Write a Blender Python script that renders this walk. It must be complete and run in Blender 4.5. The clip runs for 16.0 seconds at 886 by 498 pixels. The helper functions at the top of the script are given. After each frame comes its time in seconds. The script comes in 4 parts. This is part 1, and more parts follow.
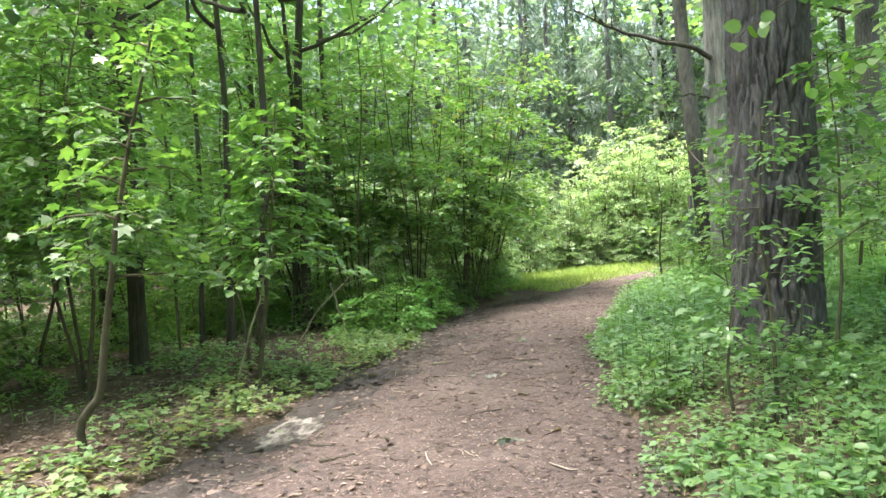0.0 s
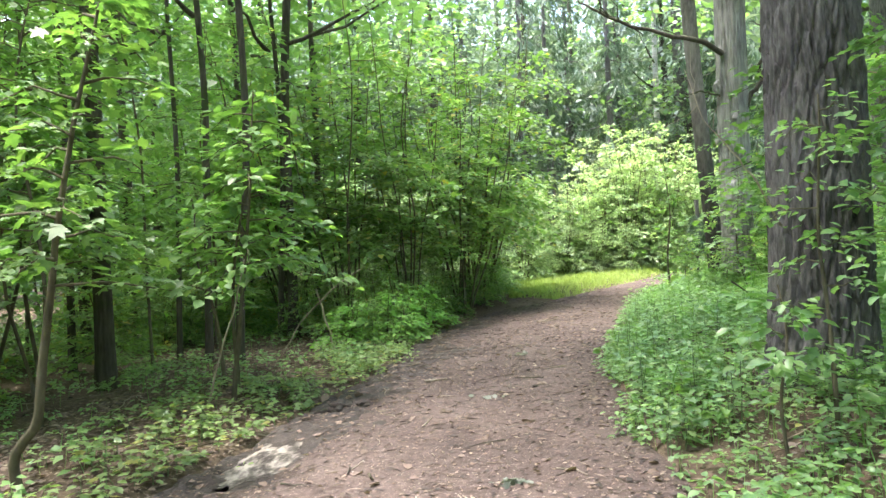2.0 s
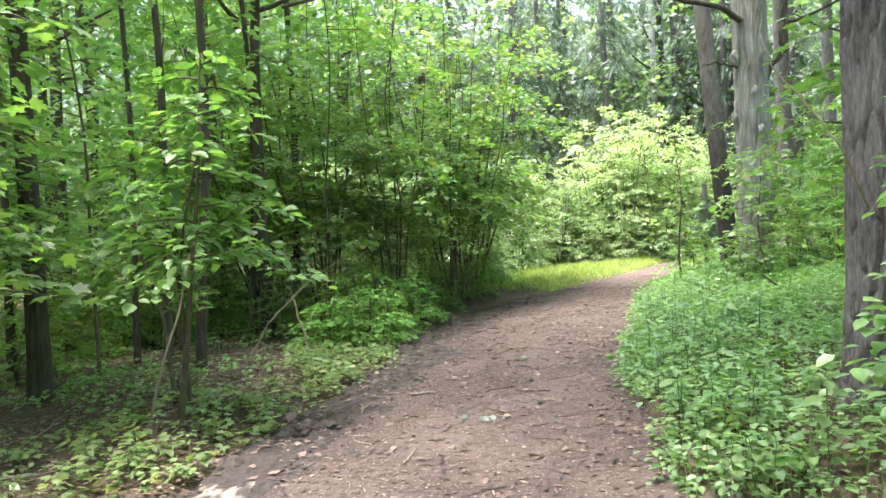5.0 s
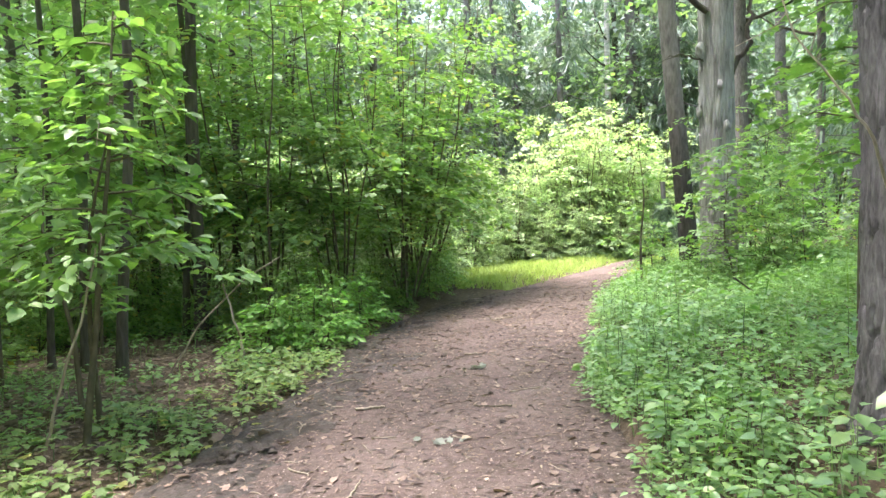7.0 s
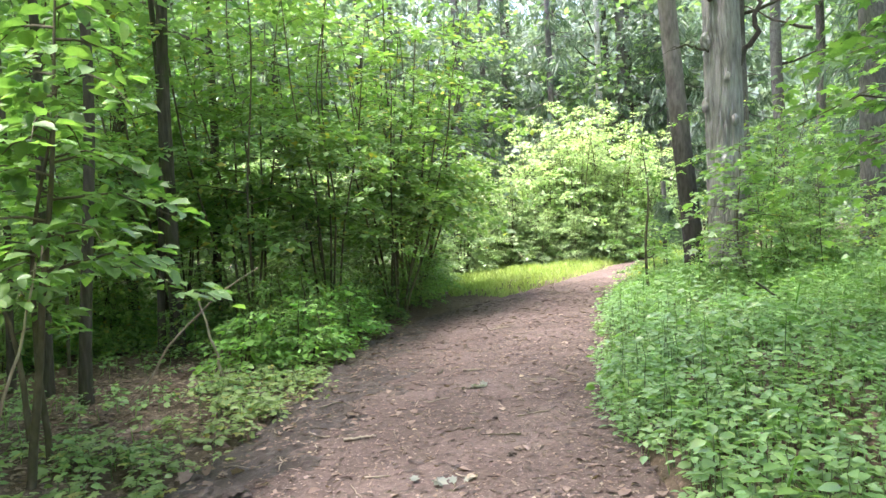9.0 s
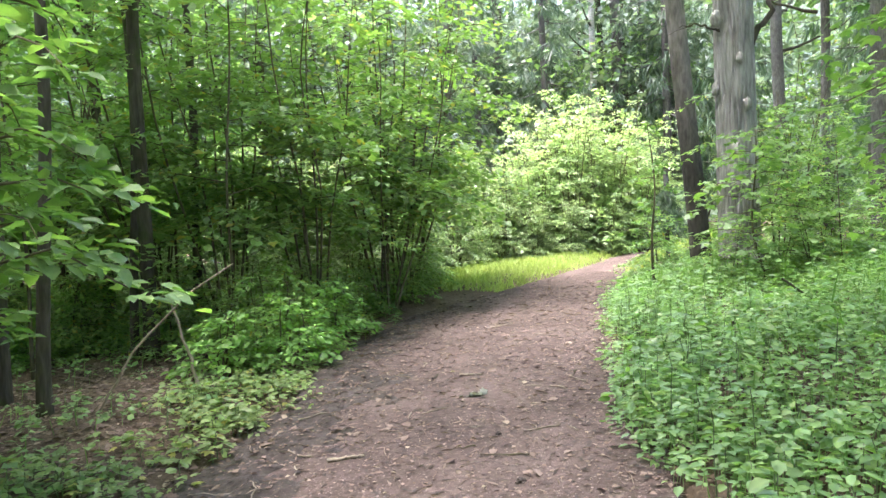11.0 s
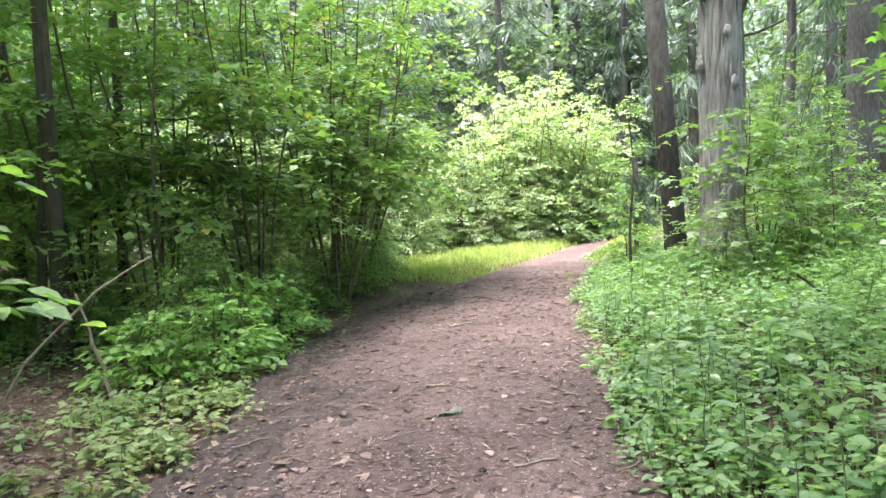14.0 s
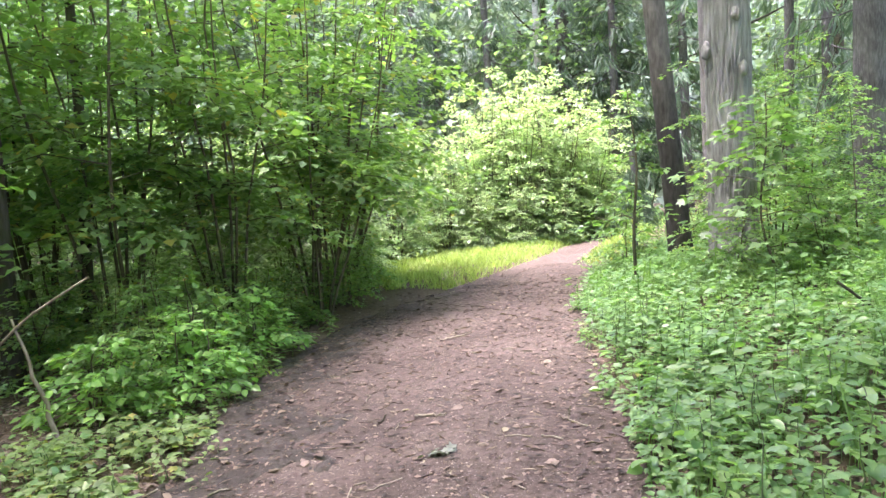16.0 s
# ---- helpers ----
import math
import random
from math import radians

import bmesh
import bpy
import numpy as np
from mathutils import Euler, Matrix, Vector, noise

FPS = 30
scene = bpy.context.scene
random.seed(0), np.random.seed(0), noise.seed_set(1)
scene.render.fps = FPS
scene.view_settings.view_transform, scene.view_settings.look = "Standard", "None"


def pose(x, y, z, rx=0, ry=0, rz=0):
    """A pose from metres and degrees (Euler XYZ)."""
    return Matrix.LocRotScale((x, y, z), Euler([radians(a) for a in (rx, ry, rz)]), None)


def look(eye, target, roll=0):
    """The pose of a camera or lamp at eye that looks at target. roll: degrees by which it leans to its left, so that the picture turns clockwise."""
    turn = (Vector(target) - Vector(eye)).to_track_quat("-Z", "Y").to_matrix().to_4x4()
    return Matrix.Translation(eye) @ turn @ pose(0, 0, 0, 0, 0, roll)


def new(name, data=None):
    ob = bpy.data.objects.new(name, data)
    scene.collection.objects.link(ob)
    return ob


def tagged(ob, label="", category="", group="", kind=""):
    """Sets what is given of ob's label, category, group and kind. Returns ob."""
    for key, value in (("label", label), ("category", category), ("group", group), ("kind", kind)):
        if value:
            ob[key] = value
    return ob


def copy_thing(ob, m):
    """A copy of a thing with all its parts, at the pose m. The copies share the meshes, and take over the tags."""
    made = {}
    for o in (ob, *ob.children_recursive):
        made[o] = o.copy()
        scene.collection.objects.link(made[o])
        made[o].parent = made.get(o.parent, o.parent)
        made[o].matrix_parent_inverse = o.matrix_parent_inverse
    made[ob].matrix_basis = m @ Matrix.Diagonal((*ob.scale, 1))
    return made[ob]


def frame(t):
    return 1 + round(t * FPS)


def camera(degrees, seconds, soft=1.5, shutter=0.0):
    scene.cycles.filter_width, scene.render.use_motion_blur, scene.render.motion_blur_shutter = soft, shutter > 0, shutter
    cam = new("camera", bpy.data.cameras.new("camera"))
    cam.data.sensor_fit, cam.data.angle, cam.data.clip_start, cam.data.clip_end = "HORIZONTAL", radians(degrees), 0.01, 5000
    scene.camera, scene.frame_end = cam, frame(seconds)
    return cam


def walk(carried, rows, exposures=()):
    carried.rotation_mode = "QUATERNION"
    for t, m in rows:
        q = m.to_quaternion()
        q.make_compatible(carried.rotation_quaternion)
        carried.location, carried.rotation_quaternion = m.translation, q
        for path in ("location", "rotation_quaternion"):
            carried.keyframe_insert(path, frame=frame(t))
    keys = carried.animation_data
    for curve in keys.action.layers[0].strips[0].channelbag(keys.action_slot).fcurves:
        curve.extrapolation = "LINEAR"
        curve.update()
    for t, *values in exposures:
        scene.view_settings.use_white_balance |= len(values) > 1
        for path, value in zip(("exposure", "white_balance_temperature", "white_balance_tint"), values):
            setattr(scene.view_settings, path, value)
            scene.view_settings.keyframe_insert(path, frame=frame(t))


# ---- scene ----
# ---- camera and walk: seconds, eye, target, roll ----
cam = camera(65, 16.0, soft=1.5)
PATH = [
    (0, (0.231, 0.649, 1.450), (-0.390, 5.610, 1.388), -2.82),
    (0.5, (0.180, 0.837, 1.439), (-0.373, 5.807, 1.402), -2.70),
    (1, (0.136, 1.013, 1.442), (-0.385, 5.986, 1.407), -2.57),
    (1.5, (0.153, 1.217, 1.444), (-0.424, 6.183, 1.412), -2.67),
    (2, (0.139, 1.400, 1.447), (-0.445, 6.365, 1.420), -2.58),
    (2.5, (0.059, 1.588, 1.460), (-0.493, 6.557, 1.422), -2.43),
    (3, (0.042, 1.745, 1.467), (-0.519, 6.713, 1.402), -2.67),
    (3.5, (0.067, 1.928, 1.474), (-0.521, 6.893, 1.394), -2.92),
    (6, (-0.053, 2.914, 1.456), (-0.336, 7.904, 1.306), -2.21),
    (6.5, (-0.094, 3.059, 1.478), (-0.243, 8.054, 1.314), -1.82),
    (7, (-0.051, 3.245, 1.466), (-0.214, 8.240, 1.301), -2.02),
    (7.5, (-0.039, 3.425, 1.476), (-0.199, 8.420, 1.310), -2.28),
    (8, (-0.105, 3.571, 1.480), (-0.169, 8.568, 1.321), -2.34),
    (8.5, (-0.149, 3.726, 1.481), (-0.178, 8.723, 1.318), -2.35),
    (9, (-0.124, 3.902, 1.472), (-0.209, 8.900, 1.336), -2.89),
    (11.5, (-0.222, 4.704, 1.467), (-0.207, 9.699, 1.263), -2.72),
    (12, (-0.312, 4.882, 1.448), (-0.246, 9.877, 1.242), -2.16),
    (12.5, (-0.331, 5.019, 1.457), (-0.220, 10.013, 1.230), -2.04),
    (13, (-0.267, 5.198, 1.459), (-0.166, 10.191, 1.220), -2.62),
    (13.5, (-0.267, 5.356, 1.460), (-0.073, 10.346, 1.204), -2.52),
    (14, (-0.303, 5.504, 1.464), (0.045, 10.483, 1.155), -2.53),
    (14.5, (-0.268, 5.689, 1.441), (0.107, 10.661, 1.064), -3.33),
    (15, (-0.209, 5.884, 1.456), (0.142, 10.854, 1.035), -3.43),
    (15.5, (-0.210, 6.035, 1.470), (0.167, 11.007, 1.094), -3.54),
    (16, (-0.245, 6.198, 1.495), (0.180, 11.170, 1.183), -3.63),
]
walk(cam, [(t, look(e, g, r)) for t, e, g, r in PATH], exposures=[(0, 3.07, 6450, 12), (3, 3.22, 6400, 14), (7, 3.36, 6400, 19), (10, 3.28, 6350, 20), (16, 3.42, 6250, 28)])

# ---- light ----
world = bpy.data.worlds.new("world")
scene.world = world
world.use_nodes = True
wn = world.node_tree.nodes
sky = wn.new("ShaderNodeTexSky")
sky.sky_type, sky.sun_disc = "NISHITA", False
sky.sun_elevation, sky.sun_rotation = radians(76), radians(256)
sky.air_density, sky.dust_density, sky.ozone_density = 1.0, 4.0, 0.6
wn["Background"].inputs["Strength"].default_value = 0.15
world.node_tree.links.new(sky.outputs["Color"], wn["Background"].inputs["Color"])
sun = new("sun", bpy.data.lights.new("sun", "SUN"))
sun.data.energy, sun.data.angle, sun.data.color = 1.6, radians(14), (1.0, 0.97, 0.91)
sun.matrix_world = look((0, 0, 0), (0.24, 0.06, -0.97))

rng = np.random.default_rng(7)


# ---- small arithmetic ----
def sstep(a, b, x):
    k = np.clip((np.asarray(x, float) - a) / (b - a), 0, 1)
    return k * k * (3 - 2 * k)


def lattice(i, j, seed):
    h = np.sin(i * 127.1 + j * 311.7 + seed * 74.7) * 43758.5453
    return h - np.floor(h)


def vnoise(x, y, seed=0):
    x, y = np.asarray(x, float), np.asarray(y, float)
    i, j = np.floor(x), np.floor(y)
    u, v = x - i, y - j
    u, v = u * u * (3 - 2 * u), v * v * (3 - 2 * v)
    a, b = lattice(i, j, seed), lattice(i + 1, j, seed)
    c, d = lattice(i, j + 1, seed), lattice(i + 1, j + 1, seed)
    return (a + (b - a) * u) * (1 - v) + (c + (d - c) * u) * v - 0.5


def fbm(x, y, seed=0, octaves=4):
    total, amp = 0, 1.0
    for k in range(octaves):
        total = total + amp * vnoise(x * 2 ** k, y * 2 ** k, seed + k * 13)
        amp *= 0.5
    return total


# The trodden path: its two edges along y.
EDGE_Y = [-60, 0, 5, 7, 9, 10, 12, 14, 16, 18, 20, 23, 27, 60]
EDGE_R = [0.6, 0.9, 1.0, 0.92, 1.0, 1.15, 1.55, 2.05, 2.6, 3.3, 3.9, 5.3, 7.8, 36.0]
EDGE_L = [-2.4, -2.4, -2.5, -2.3, -1.85, -1.72, -1.6, -1.35, -0.75, 0.75, 2.1, 4.0, 6.4, 34.0]


def edge_r(y):
    return np.interp(y, EDGE_Y, EDGE_R) + 0.16 * vnoise(np.asarray(y) * 1.1, 3.3, 5)


def edge_l(y):
    return np.interp(y, EDGE_Y, EDGE_L) + 0.2 * vnoise(np.asarray(y) * 0.9, 8.3, 6)


def plane(x):
    return 0.0612 * 9 * np.tanh(np.asarray(x, float) / 9)


def land(x, y):
    """Height of the forest floor, banks included, without the trodden path."""
    x, y = np.asarray(x, float), np.asarray(y, float)
    near = 1 - sstep(22, 40, np.hypot(x, y - 8))
    bank = 0.26 * sstep(0.0, 1.3, x - edge_r(y)) * near + 0.12 * sstep(0.0, 1.0, edge_l(y) - x) * near
    inside = sstep(-0.1, 0.25, np.minimum(edge_r(y) - x, x - edge_l(y)))
    rough = 0.09 * fbm(x * 0.5, y * 0.5, 3) + 0.035 * fbm(x * 2.5, y * 2.5, 9)
    return plane(x) + bank + rough * (1 - inside) - 0.22 * inside


def trod(x, y):
    """Height of the path's own surface: slightly hollow, low on its muddy side, sinking under the floor at its edges."""
    x, y = np.asarray(x, float), np.asarray(y, float)
    d = np.minimum(edge_r(y) - x, x - edge_l(y))
    wet = sstep(0.95, 0.2, x - edge_l(y)) * sstep(17, 12, y)
    z = plane(x) + 0.014 * fbm(x * 1.2, y * 1.2, 21) + 0.018 * fbm(x * 6, y * 6, 22, 3)
    z = z - 0.02 * wet + wet * 0.05 * fbm(x * 5, y * 4, 31, 3)
    pool = np.exp(-(((x + 1.90) / 0.26) ** 2 + ((y - 6.6) / 0.6) ** 2)) + 0.45 * np.exp(-(((x + 1.82) / 0.18) ** 2 + ((y - 5.25) / 0.45) ** 2))
    return z - 0.09 * pool - 0.13 * sstep(0.06, -0.22, d)


# ---- meshes ----
def mesh_of(name, verts, faces, smooth=True):
    """A mesh from arrays of corners and of equally sided faces."""
    verts, faces = np.asarray(verts, np.float32), np.asarray(faces, np.int32)
    m = bpy.data.meshes.new(name)
    m.vertices.add(len(verts))
    m.vertices.foreach_set("co", verts.ravel())
    sides = faces.shape[1]
    m.loops.add(faces.size)
    m.loops.foreach_set("vertex_index", faces.ravel())
    m.polygons.add(len(faces))
    m.polygons.foreach_set("loop_start", np.arange(0, faces.size, sides, dtype=np.int32))
    m.polygons.foreach_set("use_smooth", np.full(len(faces), smooth))
    m.update(calc_edges=True)
    return m


def part(name, mesh, material, parent=None, label=""):
    if isinstance(mesh, bmesh.types.BMesh):
        bm, mesh = mesh, bpy.data.meshes.new(name)
        bm.to_mesh(mesh)
        bm.free()
    if not mesh.materials:
        mesh.materials.append(material)
    ob = new(name, mesh)
    ob.parent = parent
    return tagged(ob, label)


def thing(name, x, y, z, label, category, group="", kind="", turn=0.0, scale=1.0):
    ob = new(name)
    ob.matrix_basis = pose(x, y, z, 0, 0, turn)
    ob.scale = (scale,) * 3
    ob.empty_display_size = 0.1
    return tagged(ob, label, category, group, kind)


def grid_mesh(name, xs, ys, height):
    """A sheet over two rows of coordinates (xs may be one row for each y)."""
    xs = np.asarray(xs, float)
    X = xs if xs.ndim == 2 else np.tile(xs, (len(ys), 1))
    Y = np.tile(np.asarray(ys, float)[:, None], (1, X.shape[1]))
    n, k = X.shape
    idx = np.arange(n * k).reshape(n, k)
    faces = np.stack([idx[:-1, :-1], idx[:-1, 1:], idx[1:, 1:], idx[1:, :-1]], -1).reshape(-1, 4)
    return mesh_of(name, np.stack([X, Y, height(X, Y)], -1).reshape(-1, 3), faces)


def tube_arrays(points, radii, sides=6, cap=True):
    P, n = np.asarray(points, float), len(points)
    T = np.gradient(P, axis=0)
    T /= np.linalg.norm(T, axis=1)[:, None] + 1e-9
    ref = np.array([0.0, 0, 1]) if abs(T[:, 2]).mean() < 0.7 else np.array([1.0, 0, 0])
    U = np.cross(T, ref)
    U /= np.linalg.norm(U, axis=1)[:, None] + 1e-9
    W = np.cross(T, U)
    a = np.linspace(0, 2 * np.pi, sides, endpoint=False)
    ring = U[:, None] * np.cos(a)[:, None] + W[:, None] * np.sin(a)[:, None]
    V = (P[:, None] + ring * np.asarray(radii, float)[:, None, None]).reshape(-1, 3)
    idx = np.arange(n * sides).reshape(n, sides)
    nxt = np.roll(idx, -1, 1)
    F = np.stack([idx[:-1], nxt[:-1], nxt[1:], idx[1:]], -1).reshape(-1, 4)
    return V, F


def joined(pieces):
    V, F, k = [], [], 0
    for v, f in pieces:
        V.append(v)
        F.append(f + k)
        k += len(v)
    return np.concatenate(V), np.concatenate(F)


def unit(v):
    return v / (np.linalg.norm(v, axis=-1, keepdims=True) + 1e-9)


# Leaf outlines: side, length, lift. Two folded quads; a five-lobed blade; a needle spray.
OVATE = (np.array([[0, 0, 0], [0.30, 0.30, 0.07], [0.26, 0.68, 0.05], [0, 1, -0.10], [-0.26, 0.68, 0.05], [-0.30, 0.30, 0.07]]),
         np.array([[0, 1, 2, 3], [0, 3, 4, 5]]))
LOBED = (np.array([[0, 0, 0], [0.22, 0.08, 0.03], [0.52, 0.16, 0.0], [0.34, 0.36, 0.05], [0.56, 0.64, -0.03], [0.20, 0.62, 0.04], [0, 1.0, -0.10],
                   [-0.20, 0.62, 0.04], [-0.56, 0.64, -0.03], [-0.34, 0.36, 0.05], [-0.52, 0.16, 0.0], [-0.22, 0.08, 0.03]]),
         np.array([[0, 1, 2, 3], [0, 3, 4, 5], [0, 5, 6, 7], [0, 7, 8, 9], [0, 9, 10, 11]]))
NEEDLE = (np.array([[0, 0, 0], [0.05, 0.1, 0], [0.035, 0.8, -0.02], [0, 1, -0.05], [-0.035, 0.8, -0.02], [-0.05, 0.1, 0]]),
          np.array([[0, 1, 2, 3], [0, 3, 4, 5]]))


RHOMB = (np.array([[0, 0, 0], [0.36, 0.46, 0.09], [0, 1, -0.08], [-0.36, 0.46, 0.09]]), np.array([[0, 1, 2, 3]]))


def leaf_arrays(P, D, N, S, shape=OVATE):
    """Many leaves: foot, direction, upper side and length of each."""
    V, F = shape
    D = unit(D)
    N = unit(N - (N * D).sum(1, keepdims=True) * D)
    X = np.cross(D, N)
    S = np.asarray(S, float)[:, None, None]
    verts = P[:, None] + S * (V[None, :, 0:1] * X[:, None] + V[None, :, 1:2] * D[:, None] + V[None, :, 2:3] * N[:, None])
    faces = F[None] + (np.arange(len(P)) * len(V))[:, None, None]
    return verts.reshape(-1, 3), faces.reshape(-1, F.shape[1])


# ---- materials ----
def material(name, build):
    m = bpy.data.materials.new(name)
    m.use_nodes = True
    nt = m.node_tree
    bsdf = nt.nodes["Principled BSDF"]
    build(nt, bsdf)
    return m


def node(nt, kind, **values):
    n = nt.nodes.new(kind)
    for key, v in values.items():
        n.inputs[key.replace("_", " ")].default_value = v
    return n


def ramp(nt, source, stops):
    r = nt.nodes.new("ShaderNodeValToRGB")
    while len(r.color_ramp.elements) < len(stops):
        r.color_ramp.elements.new(0.5)
    for e, (at, c) in zip(r.color_ramp.elements, stops):
        e.position, e.color = at, (*c, 1)
    nt.links.new(source, r.inputs["Fac"])
    return r.outputs["Color"]


def mixed(nt, fac, a, b, mode="MIX"):
    m = nt.nodes.new("ShaderNodeMix")
    m.data_type, m.blend_type = "RGBA", mode
    for slot, v in ((0, fac), (6, a), (7, b)):
        if isinstance(v, (int, float)):
            m.inputs[slot].default_value = v
        elif isinstance(v, tuple):
            m.inputs[slot].default_value = (*v, 1)
        else:
            nt.links.new(v, m.inputs[slot])
    return m.outputs[2]


def noise_at(nt, scale, detail=4.0, stretch=None, rough=0.55, space="Object"):
    tc = nt.nodes.new("ShaderNodeTexCoord")
    out = tc.outputs[space]
    if stretch:
        mp = nt.nodes.new("ShaderNodeMapping")
        mp.inputs["Scale"].default_value = stretch
        nt.links.new(out, mp.inputs["Vector"])
        out = mp.outputs["Vector"]
    n = node(nt, "ShaderNodeTexNoise", Scale=scale, Detail=detail, Roughness=rough)
    nt.links.new(out, n.inputs["Vector"])
    return n.outputs["Fac"]


def bump(nt, bsdf, height, strength, distance):
    b = node(nt, "ShaderNodeBump", Strength=strength, Distance=distance)
    nt.links.new(height, b.inputs["Height"])
    nt.links.new(b.outputs["Normal"], bsdf.inputs["Normal"])


def leaf_material(name, dark, mid, light, clear=0.45, rough=0.5, odd=None):
    """Leaves: each its own green; part of the light passes through them."""
    dark, mid, light = [(c[0] * 0.98, c[1], c[2] * 1.25) for c in (dark, mid, light)]

    def build(nt, bsdf):
        geo = nt.nodes.new("ShaderNodeNewGeometry")
        stops = [(0.0, dark), (0.5, mid), (0.93, light)]
        if odd:
            stops.append((0.985, odd))
        col = ramp(nt, geo.outputs["Random Per Island"], stops)
        info = nt.nodes.new("ShaderNodeObjectInfo")
        hue = node(nt, "ShaderNodeHueSaturation")
        mr = node(nt, "ShaderNodeMapRange", To_Min=0.8, To_Max=1.2)
        nt.links.new(info.outputs["Random"], mr.inputs["Value"])
        nt.links.new(mr.outputs["Result"], hue.inputs["Value"])
        blotch = noise_at(nt, 30, 3)
        col = mixed(nt, 0.35, col, ramp(nt, blotch, [(0.3, dark), (0.7, light)]))
        nt.links.new(col, hue.inputs["Color"])
        col = hue.outputs["Color"]
        nt.links.new(col, bsdf.inputs["Base Color"])
        bsdf.inputs["Roughness"].default_value = rough
        bsdf.inputs["Specular IOR Level"].default_value = 0.5
        tr = nt.nodes.new("ShaderNodeBsdfTranslucent")
        nt.links.new(mixed(nt, 1.0, col, (2.5 * clear, 2.75 * clear, 1.25 * clear), "MULTIPLY"), tr.inputs["Color"])
        mx = nt.nodes.new("ShaderNodeAddShader")
        nt.links.new(bsdf.outputs["BSDF"], mx.inputs[0])
        nt.links.new(tr.outputs["BSDF"], mx.inputs[1])
        nt.links.new(mx.outputs["Shader"], nt.nodes["Material Output"].inputs["Surface"])
    return material(name, build)


def bark_material(name, dark, mid, light, stretch=(9, 9, 1.4), bumps=0.02, moss=None, foot=None):
    def build(nt, bsdf):
        n1 = noise_at(nt, 3.0, 6, stretch)
        n2 = noise_at(nt, 1.3, 3)
        col = ramp(nt, n1, [(0.3, dark), (0.5, mid), (0.72, light)])
        col = mixed(nt, 0.4, col, ramp(nt, n2, [(0.35, dark), (0.65, light)]))
        if moss:
            n3 = noise_at(nt, 2.2, 4)
            sh = node(nt, "ShaderNodeMapRange", From_Min=0.52, From_Max=0.68)
            nt.links.new(n3, sh.inputs["Value"])
            col = mixed(nt, sh.outputs["Result"], col, moss)
        if foot:
            up = nt.nodes.new("ShaderNodeSeparateXYZ")
            nt.links.new(nt.nodes.new("ShaderNodeTexCoord").outputs["Object"], up.inputs["Vector"])
            old = node(nt, "ShaderNodeMapRange", From_Min=1.6, From_Max=3.6, To_Min=1.0, To_Max=0.0)
            nt.links.new(up.outputs["Z"], old.inputs["Value"])
            col = mixed(nt, old.outputs["Result"], col, ramp(nt, n1, [(0.3, tuple(0.4 * v for v in foot)), (0.7, foot)]))
        nt.links.new(col, bsdf.inputs["Base Color"])
        bsdf.inputs["Roughness"].default_value = 0.9
        bsdf.inputs["Specular IOR Level"].default_value = 0.2
        bump(nt, bsdf, n1, 0.9, bumps)
    return material(name, build)


def soil_material(name, tones, fleck, rough=0.95, wet=None):
    """Earth: large stains, fine grain and scattered flecks of rotted leaf."""
    def build(nt, bsdf):
        big, fine = noise_at(nt, 0.9, 5), noise_at(nt, 22, 6, rough=0.7)
        col = mixed(nt, 0.55, ramp(nt, big, [(0.3, tones[0]), (0.5, tones[1]), (0.7, tones[2])]),
                    ramp(nt, fine, [(0.3, tones[0]), (0.5, tones[1]), (0.68, tones[2])]))
        vor = node(nt, "ShaderNodeTexVoronoi", Scale=26.0, Randomness=1.0)
        tc = nt.nodes.new("ShaderNodeTexCoord")
        nt.links.new(tc.outputs["Object"], vor.inputs["Vector"])
        spot = ramp(nt, vor.outputs["Distance"], [(0.10, (1, 1, 1)), (0.24, (0, 0, 0))])
        pick = ramp(nt, vor.outputs["Color"], [(0.45, (0, 0, 0)), (0.75, (1, 1, 1))])
        col = mixed(nt, mixed(nt, 1.0, spot, pick, "MULTIPLY"), col, fleck)
        vor2 = node(nt, "ShaderNodeTexVoronoi", Scale=75.0, Randomness=1.0)
        nt.links.new(tc.outputs["Object"], vor2.inputs["Vector"])
        spot = ramp(nt, vor2.outputs["Distance"], [(0.15, (1, 1, 1)), (0.34, (0, 0, 0))])
        grit = ramp(nt, vor2.outputs["Color"], [(0.25, tuple(0.35 * v for v in tones[0])), (0.5, tones[1]), (0.8, fleck)])
        col = mixed(nt, mixed(nt, 0.2, spot, (0, 0, 0)), col, grit)
        nt.links.new(col, bsdf.inputs["Base Color"])
        if wet:
            nt.links.new(ramp(nt, noise_at(nt, 5.0, 4), [(0.4, (wet,) * 3), (0.65, (rough,) * 3)]), bsdf.inputs["Roughness"])
        else:
            bsdf.inputs["Roughness"].default_value = rough
        bsdf.inputs["Specular IOR Level"].default_value = 0.25
        bump(nt, bsdf, fine, 0.9, 0.02)
    return material(name, build)


M_FLOOR = soil_material("forest_floor", [(0.036, 0.026, 0.019), (0.098, 0.070, 0.050), (0.180, 0.134, 0.096)], (0.28, 0.215, 0.15))
M_PATH = soil_material("path_earth", [(0.027, 0.019, 0.017), (0.086, 0.062, 0.055), (0.176, 0.134, 0.120)], (0.36, 0.305, 0.265))
M_MUD = soil_material("wet_mud", [(0.026, 0.021, 0.019), (0.050, 0.040, 0.036), (0.080, 0.066, 0.060)], (0.13, 0.095, 0.065), 0.95, 0.5)
M_MAPLE = leaf_material("maple_leaf", (0.036, 0.080, 0.019), (0.062, 0.120, 0.027), (0.098, 0.158, 0.036), 0.56, 0.52)
